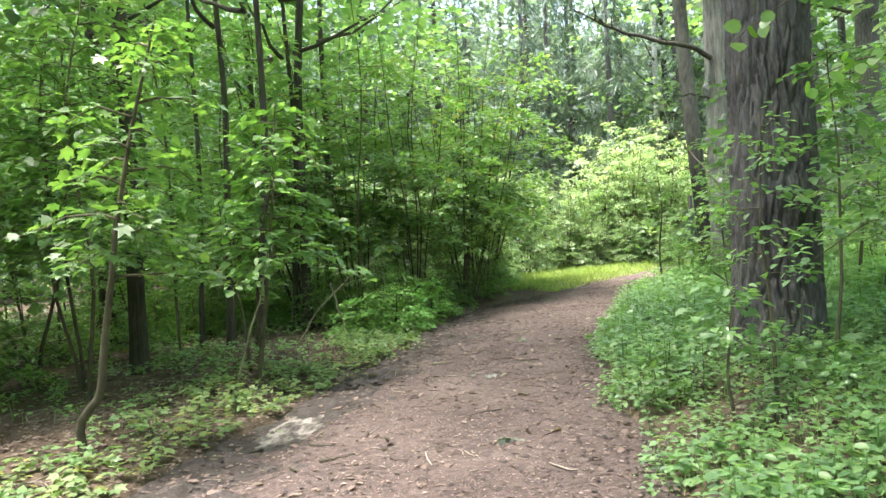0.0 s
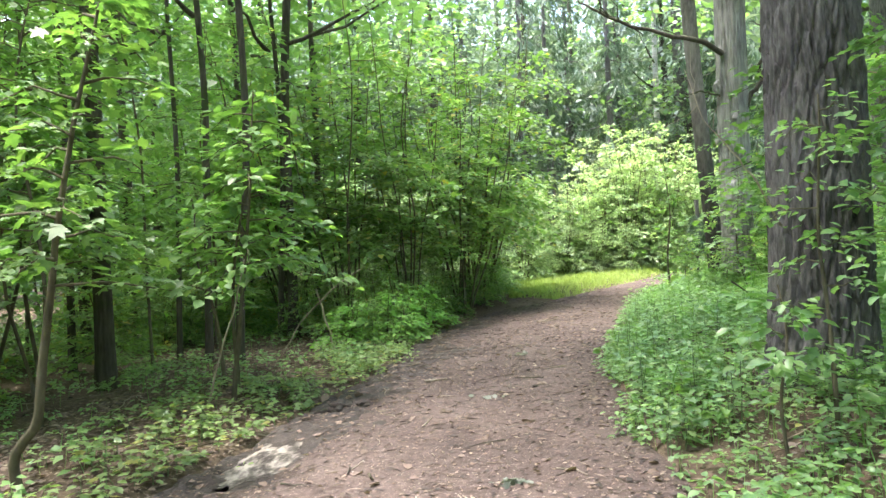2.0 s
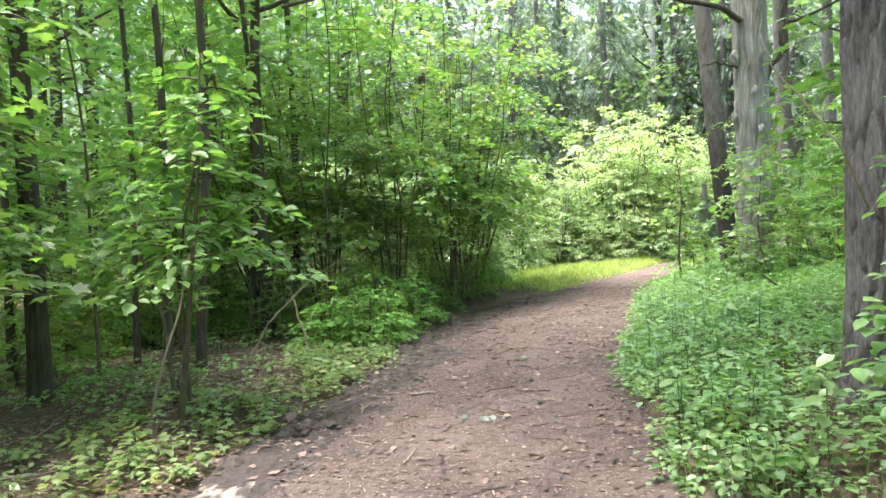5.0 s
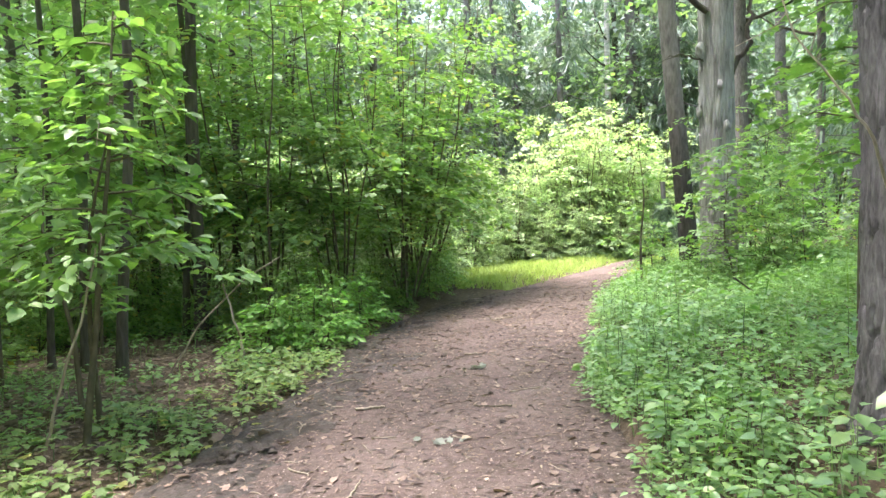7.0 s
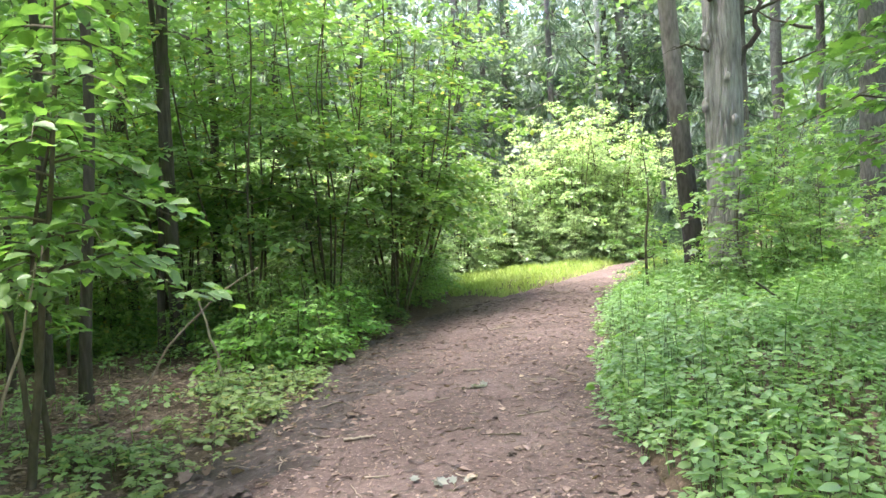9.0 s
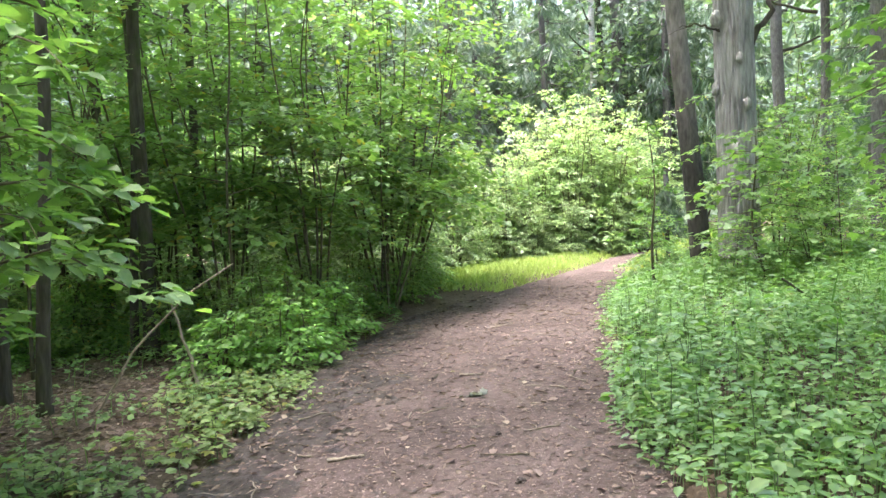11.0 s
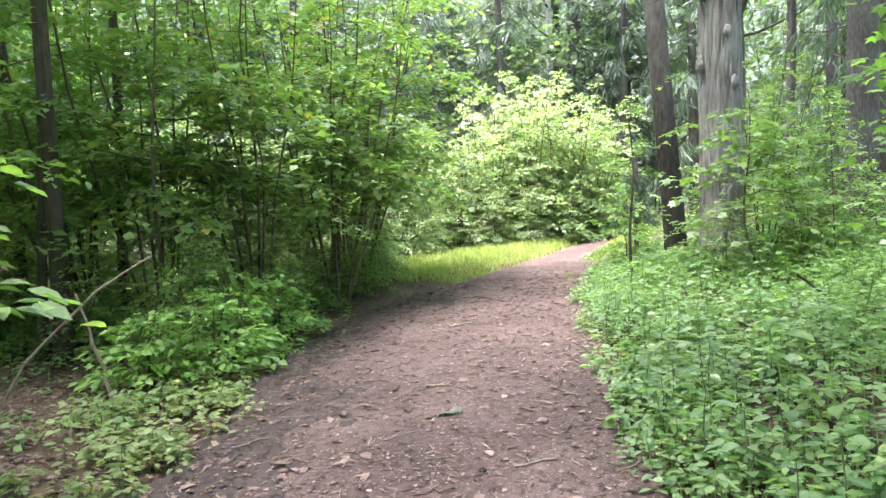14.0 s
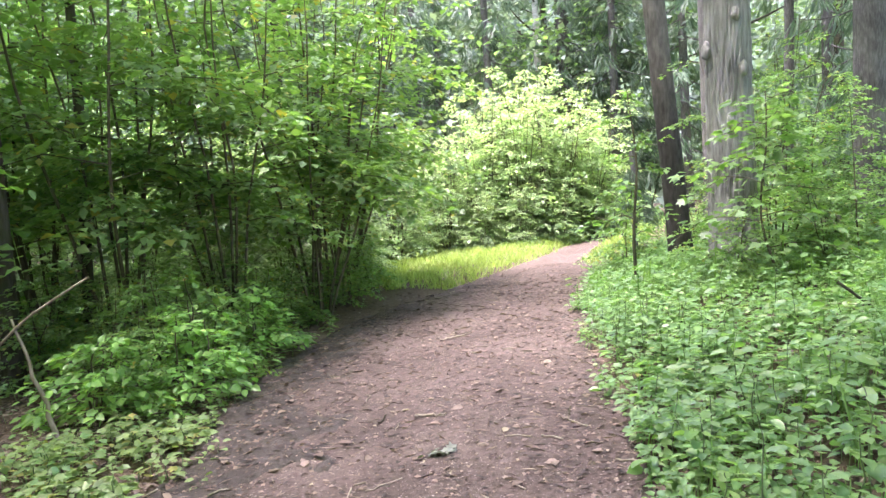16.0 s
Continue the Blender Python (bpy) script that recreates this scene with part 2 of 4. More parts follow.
M_HAZEL = leaf_material("hazel_leaf", (0.044, 0.094, 0.021), (0.076, 0.140, 0.031), (0.118, 0.180, 0.041), 0.58, 0.5, (0.22, 0.17, 0.03))
M_CROWN = leaf_material("crown_leaf", (0.037, 0.075, 0.026), (0.062, 0.113, 0.039), (0.108, 0.158, 0.053), 0.6, 0.5)
# leaves paled and greyed so that distance haze sits in their colour
M_HAZED = leaf_material("hazed_far_leaf", (0.055, 0.085, 0.055), (0.090, 0.125, 0.085), (0.135, 0.170, 0.120), 0.3, 0.6)
M_BRIGHT = leaf_material("bright_leaf", (0.070, 0.118, 0.040), (0.120, 0.172, 0.066), (0.225, 0.268, 0.145), 0.48, 0.5)
# lighter yellow-green that stands in for sunlight on the rear shrubs
M_SUN_TINT = leaf_material("sun_tinted_leaf", (0.080, 0.130, 0.022), (0.125, 0.185, 0.032), (0.190, 0.240, 0.050), 0.6, 0.5)
M_LIME = leaf_material("lime_leaf", (0.055, 0.120, 0.014), (0.080, 0.150, 0.018), (0.110, 0.180, 0.024), 0.6, 0.45)
M_WILT = leaf_material("wilted_leaf", (0.070, 0.085, 0.055), (0.120, 0.135, 0.090), (0.200, 0.205, 0.150), 0.2, 0.7)
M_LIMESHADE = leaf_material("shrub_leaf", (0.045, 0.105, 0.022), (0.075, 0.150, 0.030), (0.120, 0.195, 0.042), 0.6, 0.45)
M_HERB = leaf_material("herb_leaf", (0.040, 0.086, 0.027), (0.068, 0.126, 0.038), (0.110, 0.172, 0.050), 0.48, 0.42)
M_PALEHERB2 = leaf_material("fine_herb_leaf", (0.052, 0.098, 0.030), (0.084, 0.140, 0.043), (0.128, 0.184, 0.060), 0.45, 0.5)
M_PALEHERB = leaf_material("pale_herb_leaf", (0.058, 0.100, 0.030), (0.095, 0.142, 0.042), (0.145, 0.188, 0.060), 0.42, 0.5, (0.25, 0.20, 0.05))
M_GRASS = leaf_material("grass_blade", (0.110, 0.160, 0.036), (0.170, 0.222, 0.054), (0.250, 0.290, 0.085), 0.42, 0.5)
M_NEEDLE = leaf_material("needle", (0.034, 0.060, 0.034), (0.055, 0.090, 0.050), (0.085, 0.125, 0.066), 0.35, 0.5)
M_DRY = leaf_material("dry_leaf", (0.070, 0.044, 0.028), (0.140, 0.092, 0.060), (0.250, 0.185, 0.130), 0.12, 0.8, (0.36, 0.30, 0.23))
M_ROT = leaf_material("rotted_leaf", (0.018, 0.013, 0.010), (0.045, 0.030, 0.022), (0.095, 0.065, 0.045), 0.05, 0.75)
M_BARK = bark_material("grey_bark", (0.030, 0.026, 0.021), (0.070, 0.062, 0.050), (0.125, 0.112, 0.092), moss=(0.05, 0.065, 0.025))
M_SLIM = bark_material("slim_pine_bark", (0.068, 0.061, 0.056), (0.158, 0.143, 0.131), (0.280, 0.256, 0.236), (8, 8, 2.2), 0.012, foot=(0.066, 0.060, 0.055))
M_OAKBARK = bark_material("oak_bark", (0.085, 0.082, 0.076), (0.230, 0.225, 0.215), (0.390, 0.385, 0.370), (11, 11, 1.0), 0.03)
M_PINEBARK = bark_material("pine_bark", (0.040, 0.037, 0.036), (0.118, 0.110, 0.107), (0.230, 0.217, 0.211), (14, 14, 3), 0.02)
M_OLDBARK = bark_material("old_conifer_bark", (0.030, 0.028, 0.028), (0.105, 0.097, 0.095), (0.205, 0.192, 0.188), (16, 16, 4), 0.015)
M_STEM = bark_material("young_bark", (0.050, 0.045, 0.030), (0.095, 0.085, 0.055), (0.170, 0.150, 0.105), (6, 6, 3), 0.004)
M_DEAD = bark_material("dead_wood", (0.150, 0.120, 0.090), (0.280, 0.235, 0.185), (0.420, 0.370, 0.300), (10, 10, 2), 0.003)
M_BIRCH = bark_material("birch_bark", (0.160, 0.150, 0.135), (0.520, 0.500, 0.470), (0.680, 0.660, 0.630), (2, 2, 9), 0.003)


# backdrop greens, paled to paint the haze of distance onto the wall
def haze_paint(nt, bsdf):
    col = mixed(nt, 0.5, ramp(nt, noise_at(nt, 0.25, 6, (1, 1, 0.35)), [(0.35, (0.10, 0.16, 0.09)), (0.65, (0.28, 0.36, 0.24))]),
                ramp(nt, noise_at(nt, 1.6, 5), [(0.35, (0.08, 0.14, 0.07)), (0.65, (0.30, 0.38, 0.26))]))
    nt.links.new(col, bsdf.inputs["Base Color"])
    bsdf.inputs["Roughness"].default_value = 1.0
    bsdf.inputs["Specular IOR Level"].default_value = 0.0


M_HAZE_PAINT = material("painted_haze_wood", haze_paint)


# streaks from dark brown to pale beige in the base colour
def water(nt, bsdf):
    streak = noise_at(nt, 7, 6, (1.6, 0.7, 1), 0.65)
    nt.links.new(ramp(nt, streak, [(0.42, (0.045, 0.037, 0.033)), (0.50, (0.13, 0.112, 0.10)), (0.62, (0.32, 0.29, 0.26))]), bsdf.inputs["Base Color"])
    nt.links.new(ramp(nt, streak, [(0.40, (0.6,) * 3), (0.55, (0.5,) * 3)]), bsdf.inputs["Roughness"])
    bsdf.inputs["IOR"].default_value = 1.33
    bump(nt, bsdf, noise_at(nt, 9, 5, (1.6, 0.7, 1)), 0.8, 0.03)


M_WATER = material("puddle_water", water)

# ---- ground, path ----
gx = np.unique(np.round(np.concatenate([np.linspace(-400, -30, 22), np.linspace(-30, -8, 56), np.arange(-8, 9.01, 0.2), np.linspace(9, 30, 54), np.linspace(30, 400, 22)]), 3))
gy = np.unique(np.round(np.concatenate([np.linspace(-400, -20, 22), np.linspace(-20, 0, 40), np.arange(0, 24.01, 0.25), np.linspace(24, 60, 72), np.linspace(60, 400, 22)]), 3))
tagged(part("ground", grid_mesh("ground", gx, gy, land), M_FLOOR), "dark brown forest floor of soil and old leaves", "ground", kind="structure")

py = np.unique(np.concatenate([np.linspace(-30, 0, 60), np.arange(0, 22, 0.05), np.linspace(22, 58, 90)]))
pu = np.linspace(0, 1, 64)
px = (edge_l(py) - 0.3)[:, None] + (edge_r(py) - edge_l(py) + 0.6)[:, None] * pu[None]
tagged(part("path", grid_mesh("path", px, py, trod), M_PATH), "trodden reddish-brown earth footpath strewn with bits of leaf", "path", kind="structure")

# mud along the low side of the path, and the puddle in it
def mud_top(x, y):
    d = x - edge_l(y)
    width = 0.95 + 0.6 * vnoise(y * 0.8, 1.5, 41) + 0.7 * fbm(x * 3, y * 3, 42)
    inner = sstep(width, width - 0.45, d)
    ends = sstep(2.0, 4.5, y) * sstep(17.5, 13.5, y)
    return trod(x, y) + 0.018 * inner * ends - 0.03 * (1 - inner * ends) + 0.05 * fbm(x * 6, y * 6, 44, 4) * inner * (1 - 0.75 * np.exp(-((x + 1.75) / 0.45) ** 2 - ((y - 7.0) / 1.1) ** 2))


my = np.arange(2, 18, 0.05)
mx_ = (edge_l(my) - 0.2)[:, None] + 1.8 * np.linspace(0, 1, 50)[None]
tagged(part("mud", grid_mesh("mud", mx_, my, mud_top), M_MUD), "dark wet mud along the path edge", "mud", kind="structure")


def puddle(x, y, z, long, wide, seed):
    a = np.linspace(0, 2 * np.pi, 120, endpoint=False)
    r = 0.95 + 0.6 * vnoise(np.cos(a) * 1.6 + 5, np.sin(a) * 1.6 + seed, seed) + 0.4 * vnoise(np.cos(a) * 4 + 9, np.sin(a) * 4 + seed, seed + 1) + 0.25 * vnoise(np.cos(a) * 11, np.sin(a) * 11 + seed, seed + 2)
    ring = np.stack([x + wide * r * np.cos(a), y + long * r * np.sin(a), np.full(120, z)], 1)
    bm = bmesh.new()
    bm.faces.new([bm.verts.new(v) for v in ring])
    bmesh.ops.triangulate(bm, faces=bm.faces)
    tagged(part("puddle", bm, M_WATER), "shallow puddle with pale streaks on dark mud", "puddle", "puddles", "structure")


puddle(-1.92, 6.55, -0.158, 0.62, 0.22, 3)
puddle(-1.78, 7.15, -0.152, 0.34, 0.09, 5)
puddle(-1.84, 5.45, -0.150, 0.36, 0.13, 9)
puddle(-1.78, 4.95, -0.148, 0.34, 0.16, 12)


# ---- trees ----
def stem_points(height, lean, wobble, seed, n=14, bend=0.0):
    z = np.linspace(0, 1, n)
    wx = wobble * (vnoise(z * 3.1, seed, 1) - vnoise(0, seed, 1)) * 2
    wy = wobble * (vnoise(z * 2.7, seed, 2) - vnoise(0, seed, 2)) * 2
    return np.stack([lean * height * z + wx + bend * z * z, wy, height * z], 1)


def trunk_mesh(height, r0, r1, lean, wobble, seed, sides=18, rings=40, flare=0.35, plates=0.0, cell=(9.0, 2.2), fine=1.0):
    """A tapered trunk with a root flare and furrowed bark."""
    C = stem_points(height, lean, wobble, seed, rings)
    z = np.linspace(0, 1, rings) ** fine
    C = np.stack([np.interp(z, np.linspace(0, 1, rings), C[:, k]) for k in range(3)], 1)
    rad = r0 + (r1 - r0) * z ** 0.9 + r0 * flare * np.exp(-z * height / 0.35)
    a = np.linspace(0, 2 * np.pi, sides, endpoint=False)
    A, Z = np.meshgrid(a, z * height)
    R = rad[:, None] * (1 + 0.07 * vnoise(np.cos(A) * 1.3 + seed, np.sin(A) * 1.3 + Z * 0.3, seed) * 2)
    R = R * (1 + flare * 0.35 * np.exp(-Z / 0.3) * np.cos(A * 5 + seed))
    if plates:
        P = np.stack([np.cos(A) * cell[0] * r0, np.sin(A) * cell[0] * r0, Z * cell[1]], -1).reshape(-1, 3)
        warp = 0.22 * fbm(P[:, 0] * 0.5 + P[:, 1] * 0.5, Z.ravel() * 2.2, 8) + 0.3 * fbm(P[:, 0] * 2 - P[:, 1] * 2, Z.ravel() * 8, 18)
        h = np.empty(len(P))
        for i, p in enumerate(P):
            d, _ = noise.voronoi((p[0] + warp[i], p[1], p[2] + 0.6 * warp[i]))
            h[i] = min(d[1] - d[0], 0.14) / 0.14
        h = h.reshape(A.shape)
        R = R + plates * (h - 0.8) + plates * 0.5 * fbm(np.cos(A) * 60 * r0 + 30, Z * 12 + np.sin(A) * 60 * r0, 17, 4)
    V = np.stack([C[:, 0:1] + R * np.cos(A), C[:, 1:2] + R * np.sin(A), Z - 0.12], -1).reshape(-1, 3)
    idx = np.arange(rings * sides).reshape(rings, sides)
    nxt = np.roll(idx, -1, 1)
    F = np.stack([idx[:-1], nxt[:-1], nxt[1:], idx[1:]], -1).reshape(-1, 4)
    return mesh_of("trunk", V, F)


def crown_mesh(seed, low, high, spread, count, size, clumps=34, off=0.0):
    """A broadleaf crown: leaves in many flat sprays with gaps between them."""
    g = np.random.default_rng(seed)
    h = g.uniform(0, 1, clumps)
    ang = g.uniform(0, 2 * np.pi, clumps)
    dist = spread * np.sqrt(g.uniform(0.02, 1, clumps)) * (0.45 + 0.75 * np.sin(np.pi * (0.12 + 0.8 * h)))
    centre = np.stack([off + dist * np.cos(ang), dist * np.sin(ang), low + (high - low) * h], 1)
    which = g.integers(0, clumps, count)
    reach = spread * g.uniform(0.22, 0.42, clumps)
    loc = g.normal(0, 1, (count, 3)) * np.stack([reach, reach, reach * 0.38], 1)[which] * 0.6
    P = centre[which] + loc
    D = g.normal(0, 1, (count, 3)) + unit(loc) * 0.8
    D[:, 2] = D[:, 2] * 0.35 - 0.3
    N = g.normal(0, 0.45, (count, 3)) + [0, 0, 1]
    return mesh_of("crown", *leaf_arrays(P, D, N, size * g.uniform(0.6, 1.25, count), RHOMB))


def limbs_mesh(seed, height, r, count=8, start=0.35, reach=2.5):
    g = np.random.default_rng(seed)
    out = []
    for k in range(count):
        z0 = height * (start + (0.95 - start) * k / count)
        a, L = g.uniform(0, 6.28), reach * g.uniform(0.6, 1.1)
        s = np.linspace(0, 1, 7)
        pts = np.stack([np.cos(a) * L * s, np.sin(a) * L * s, z0 + L * 0.5 * s ** 1.4 + 0.1 * g.normal(0, 1, 7) * s], 1)
        out.append(mesh_of("limb", *tube_arrays(pts, r * 0.3 * (1 - 0.85 * s), 5)))
    return out


SLIGHTCROWNS = [crown_mesh(40 + k, 4.6, 10.5, 1.9, 700, 0.22, 22) for k in range(4)]
CROWNS = [crown_mesh(50 + k, 6.2, 17.0, 4.3, 2300, 0.30, 46) for k in range(4)]
LOWCROWNS = [crown_mesh(60 + k, 1.2, 15.0, 4.2, 4000, 0.29, 90) for k in range(4)]
BOUGHS = [limbs_mesh(80 + k, 15, 0.16) for k in range(3)]


def broadleaf(x, y, r, lean, label, seed, height=15.0, bark=M_BARK, name="tree", crown=0, plates=0.0, group="", sides=12, rings=26, wobble=0.12, taper=0.5, leafage=M_CROWN):
    t = thing(name, x, y, float(land(x, y)), label, "tree", group)
    part("trunk", trunk_mesh(height, r, r * taper, lean, wobble, seed, sides, rings, 0.3, plates), bark, t)
    for limb in BOUGHS[seed % 3]:
        part("limb", limb, bark, t)
    if crown is not None:
        c = part("crown", (CROWNS, LOWCROWNS, SLIGHTCROWNS)[crown][seed % 4].copy() if leafage is M_HAZED else (CROWNS, LOWCROWNS, SLIGHTCROWNS)[crown][seed % 4], leafage, t)
        c.rotation_euler[2] = seed * 1.7
    return t


# the tall furrowed conifer beside the path, with its dead branch
big = thing("pine_tree", 2.22, 6.65, float(land(2.22, 6.65)), "tall old conifer with thick furrowed grey-brown bark", "tree")
part("trunk", trunk_mesh(15.0, 0.32, 0.25, 0.004, 0.02, 11, 210, 360, 0.2, 0.042, (14.0, 1.9), 2.1), M_OLDBARK, big, "deeply furrowed grey-brown bark")


def dead_branch(points, r, parent, label, name="dead_branch", twigs=6, seed=1):
    g = np.random.default_rng(seed)
    P = np.array(points, float)
    s = np.linspace(0, len(P) - 1, 16)
    Q = np.stack([np.interp(s, range(len(P)), P[:, k]) for k in range(3)], 1) + g.normal(0, r * 0.5, (16, 3))
    out = [tube_arrays(Q, r * (1 - 0.75 * np.linspace(0, 1, 16)), 7)]
    for k in range(twigs):
        i = int(g.integers(4, 14))
        L = g.uniform(0.2, 0.55)
        d = unit((Q[-1] - Q[0]) + g.normal(0, 0.7, 3) * np.linalg.norm(Q[-1] - Q[0]))
        q = np.linspace(0, 1, 5)[:, None]
        out.append(tube_arrays(Q[i] + d * L * q + g.normal(0, 0.012, (5, 3)), r * 0.35 * (1 - 0.8 * q[:, 0]), 5))
    return part(name, mesh_of(name, *joined(out)), M_BARK, parent, label)


bare = dead_branch([(-0.28, -0.12, 1.05), (-0.5, -0.35, 1.35), (-0.66, -0.42, 1.55), (-0.87, -0.42, 1.82), (-0.95, -0.38, 2.15)], 0.009, big, "thin bare twig", "dead_branch", 3, 7)
bare.data.materials[0] = M_DEAD
# crown above the view, shifted and thickened to shade path and herbs
part("crown", crown_mesh(71, 6.5, 15.0, 4.0, 5400, 0.28, 60, -1.4), M_NEEDLE, big)

# slim leaning pine and the grey oak further on
slim = thing("pine_tree", 3.87, 15.5, float(land(3.87, 15.5)), "slim leaning pine, dark below and pale reddish above", "tree")
part("trunk", trunk_mesh(14.0, 0.16, 0.105, -0.056, 0.06, 5, 36, 150, 0.2, 0.008, (16, 5), 1.5), M_SLIM, slim)
part("crown", crown_mesh(72, 8.0, 14.0, 2.2, 1300, 0.2, 30, -0.7), M_NEEDLE, slim)
oak = thing("oak_tree", 3.79, 13.9, float(land(3.79, 13.9)), "stout oak with pale grey ridged bark and knots", "tree")
part("trunk", trunk_mesh(13.0, 0.265, 0.22, 0.0, 0.05, 6, 150, 170, 0.22, 0.03, (17, 1.2), 1.6), M_OAKBARK, oak)
for k, (ang, z, r) in enumerate([(3.5, 3.45, 0.07), (3.3, 2.55, 0.06), (4.6, 2.9, 0.05), (4.9, 2.3, 0.055), (4.3, 1.75, 0.05)]):
    bm = bmesh.new()
    bmesh.ops.create_icosphere(bm, subdivisions=3, radius=r)
    for v in bm.verts:
        v.co *= 1 + 0.35 * noise.noise(v.co * 22 + Vector((k, 0, 0)))
        v.co.z *= 1.7
    bmesh.ops.translate(bm, verts=bm.verts, vec=(0.265 * math.cos(ang), 0.265 * math.sin(ang), z))
    part("knot", bm, M_OAKBARK, oak)
dead_branch([(0.15, 0, 3.0), (0.42, -0.1, 3.5), (0.5, -0.15, 4.2), (0.75, -0.2, 5.0)], 0.05, oak, "dark upright side limb", "limb", 2, 4)
dead_branch([(-0.15, -0.15, 4.0), (-0.6, -0.4, 4.2), (-1.2, -0.4, 4.37), (-1.9, -0.4, 4.62), (-2.33, -0.4, 4.86), (-2.57, -0.4, 5.08)], 0.05, oak, "long bare grey side branch", "dead_branch", 8, 5)
dead_branch([(-0.2, -0.1, 3.3), (-0.55, -0.2, 3.38), (-0.8, -0.2, 3.33)], 0.022, oak, "short bare snag", "dead_branch", 1, 6)
part("crown", CROWNS[1], M_CROWN, oak)

# single trunks told apart along the walk
GREY = "slender grey-barked broadleaf tree among the saplings"
for k, (x, y, r, lean, h, lab) in enumerate([
    (-5.10, 9.5, 0.115, -0.014, 15, "dark-barked broadleaf tree standing among the saplings"),
    (-4.71, 11.5, 0.060, 0.032, 11, GREY), (-3.97, 10.9, 0.062, 0.022, 11, GREY), (-4.06, 13.5, 0.095, 0.034, 14, "dark upright trunk beside the thicket"),
    (-4.36, 13.7, 0.055, 0.0, 11, GREY), (-5.44, 12.0, 0.045, 0.005, 10, GREY), (-6.6, 11.0, 0.06, 0.0, 11, GREY), (-7.6, 9.0, 0.08, 0.02, 12, GREY), (-4.5, 16.5, 0.08, 0.01, 12, GREY),
    (-8.4, 14.0, 0.10, 0.0, 14, GREY), (-6.5, 17.5, 0.10, -0.02, 14, GREY)]):
    # crowns picked tree by tree so their unseen leaves dim the thicket
    broadleaf(x, y, r, lean, lab, k + 20, h, crown=0 if k in (7, 8, 9, 10) else 2 if k in (0, 3) else None, group="slender trees by the path")
for k, (x, y, r, lean, h) in enumerate([(7.59, 16.7, 0.27, 0.01, 16), (9.9, 25.0, 0.19, -0.01, 16), (9.6, 13.5, 0.17, 0.0, 15), (8.8, 21.0, 0.12, 0.01, 16)]):
    broadleaf(x, y, r, lean, "straight brown trunk in the open wood beyond the herbs", k + 40, h, M_PINEBARK, crown=0, group="trunks in the wood")
broadleaf(6.4, 19.6, 0.2, -0.002, "darker trunk standing in the wood behind the oak", 44, 14, M_PINEBARK, crown=None)
birch = broadleaf(6.15, 33, 0.16, -0.01, "pale white-barked birch behind the bright bush", 47, 17, M_BIRCH, "birch_tree", crown=0)


def spruce(x, y, r, height, seed, label, low=2.5, reach=2.6):
    """A dark conifer with sagging boughs and hanging twigs."""
    g = np.random.default_rng(seed)
    t = thing("spruce_tree", x, y, float(land(x, y)), label, "tree", "spruces")
    part("trunk", trunk_mesh(height, r, 0.05, 0.0, 0.05, seed, 14, 30, 0.2), M_PINEBARK, t)
    P, D, N, S, wood = [], [], [], [], []
    fine = min(1.0, reach / 2.0)
    for k in range(46):
        z0 = low + (height - low - 0.4) * k / 46
        a, L = k * 2.4 + g.uniform(-0.3, 0.3), reach * (1 - 0.85 * k / 46) * g.uniform(0.75, 1.15)
        s = np.linspace(0, 1, 7)
        pts = np.stack([np.cos(a) * L * s, np.sin(a) * L * s, z0 - 0.55 * L * s + 0.35 * L * s ** 2.5], 1)
        wood.append(tube_arrays(pts, 0.028 * fine * (1 - 0.8 * s), 4))
        m = int(22 * L / reach) + 6
        q = g.uniform(0.15, 1, m)
        foot = np.stack([np.interp(q, s, pts[:, i]) for i in range(3)], 1)
        side = np.array([-np.sin(a), np.cos(a), 0]) * g.choice([-1, 1], (m, 1))
        for c in range(3):
            P.append(foot + side * g.uniform(0, 0.25 * fine, (m, 1)) - [0, 0, 0.12 * c * fine])
            D.append(side * 0.5 + [np.cos(a) * 0.4, np.sin(a) * 0.4, -1.1] + g.normal(0, 0.3, (m, 3)))
            N.append(g.normal(0, 1, (m, 3)))
            S.append(fine * g.uniform(0.3, 0.6, m))
    part("branch", mesh_of("branch", *joined(wood)), M_PINEBARK, t)
    part("needles", mesh_of("needles", *leaf_arrays(np.concatenate(P), np.concatenate(D), np.concatenate(N), np.concatenate(S), NEEDLE)), M_NEEDLE, t)
    return t


SPRUCE = "dark spruce with sagging boughs in the wood behind"
s1 = spruce(7.1, 33.0, 0.4, 19, 301, SPRUCE, 4.0, 3.4)
s2 = spruce(10.5, 20, 0.2, 16, 302, SPRUCE, 2.0)
spruce(4.0, 17.6, 0.035, 1.9, 310, "small dark young spruce beside the slim pine", 0.75, 0.5)
for x, y, a in ((10.6, 30, 40), (12.5, 25, 100), (2.5, 36, 200), (15, 17, 300), (12, 33, 20), (18, 24, 70), (9.5, 38, 150), (1.5, 34, 10), (5, 37, 80), (-2.5, 34, 130), (10, 35, 220), (4.0, 32, 60), (0.2, 31.5, 170), (8.4, 31, 110)):
    copy_thing(s2, pose(x, y, float(land(x, y)), 0, 0, a))


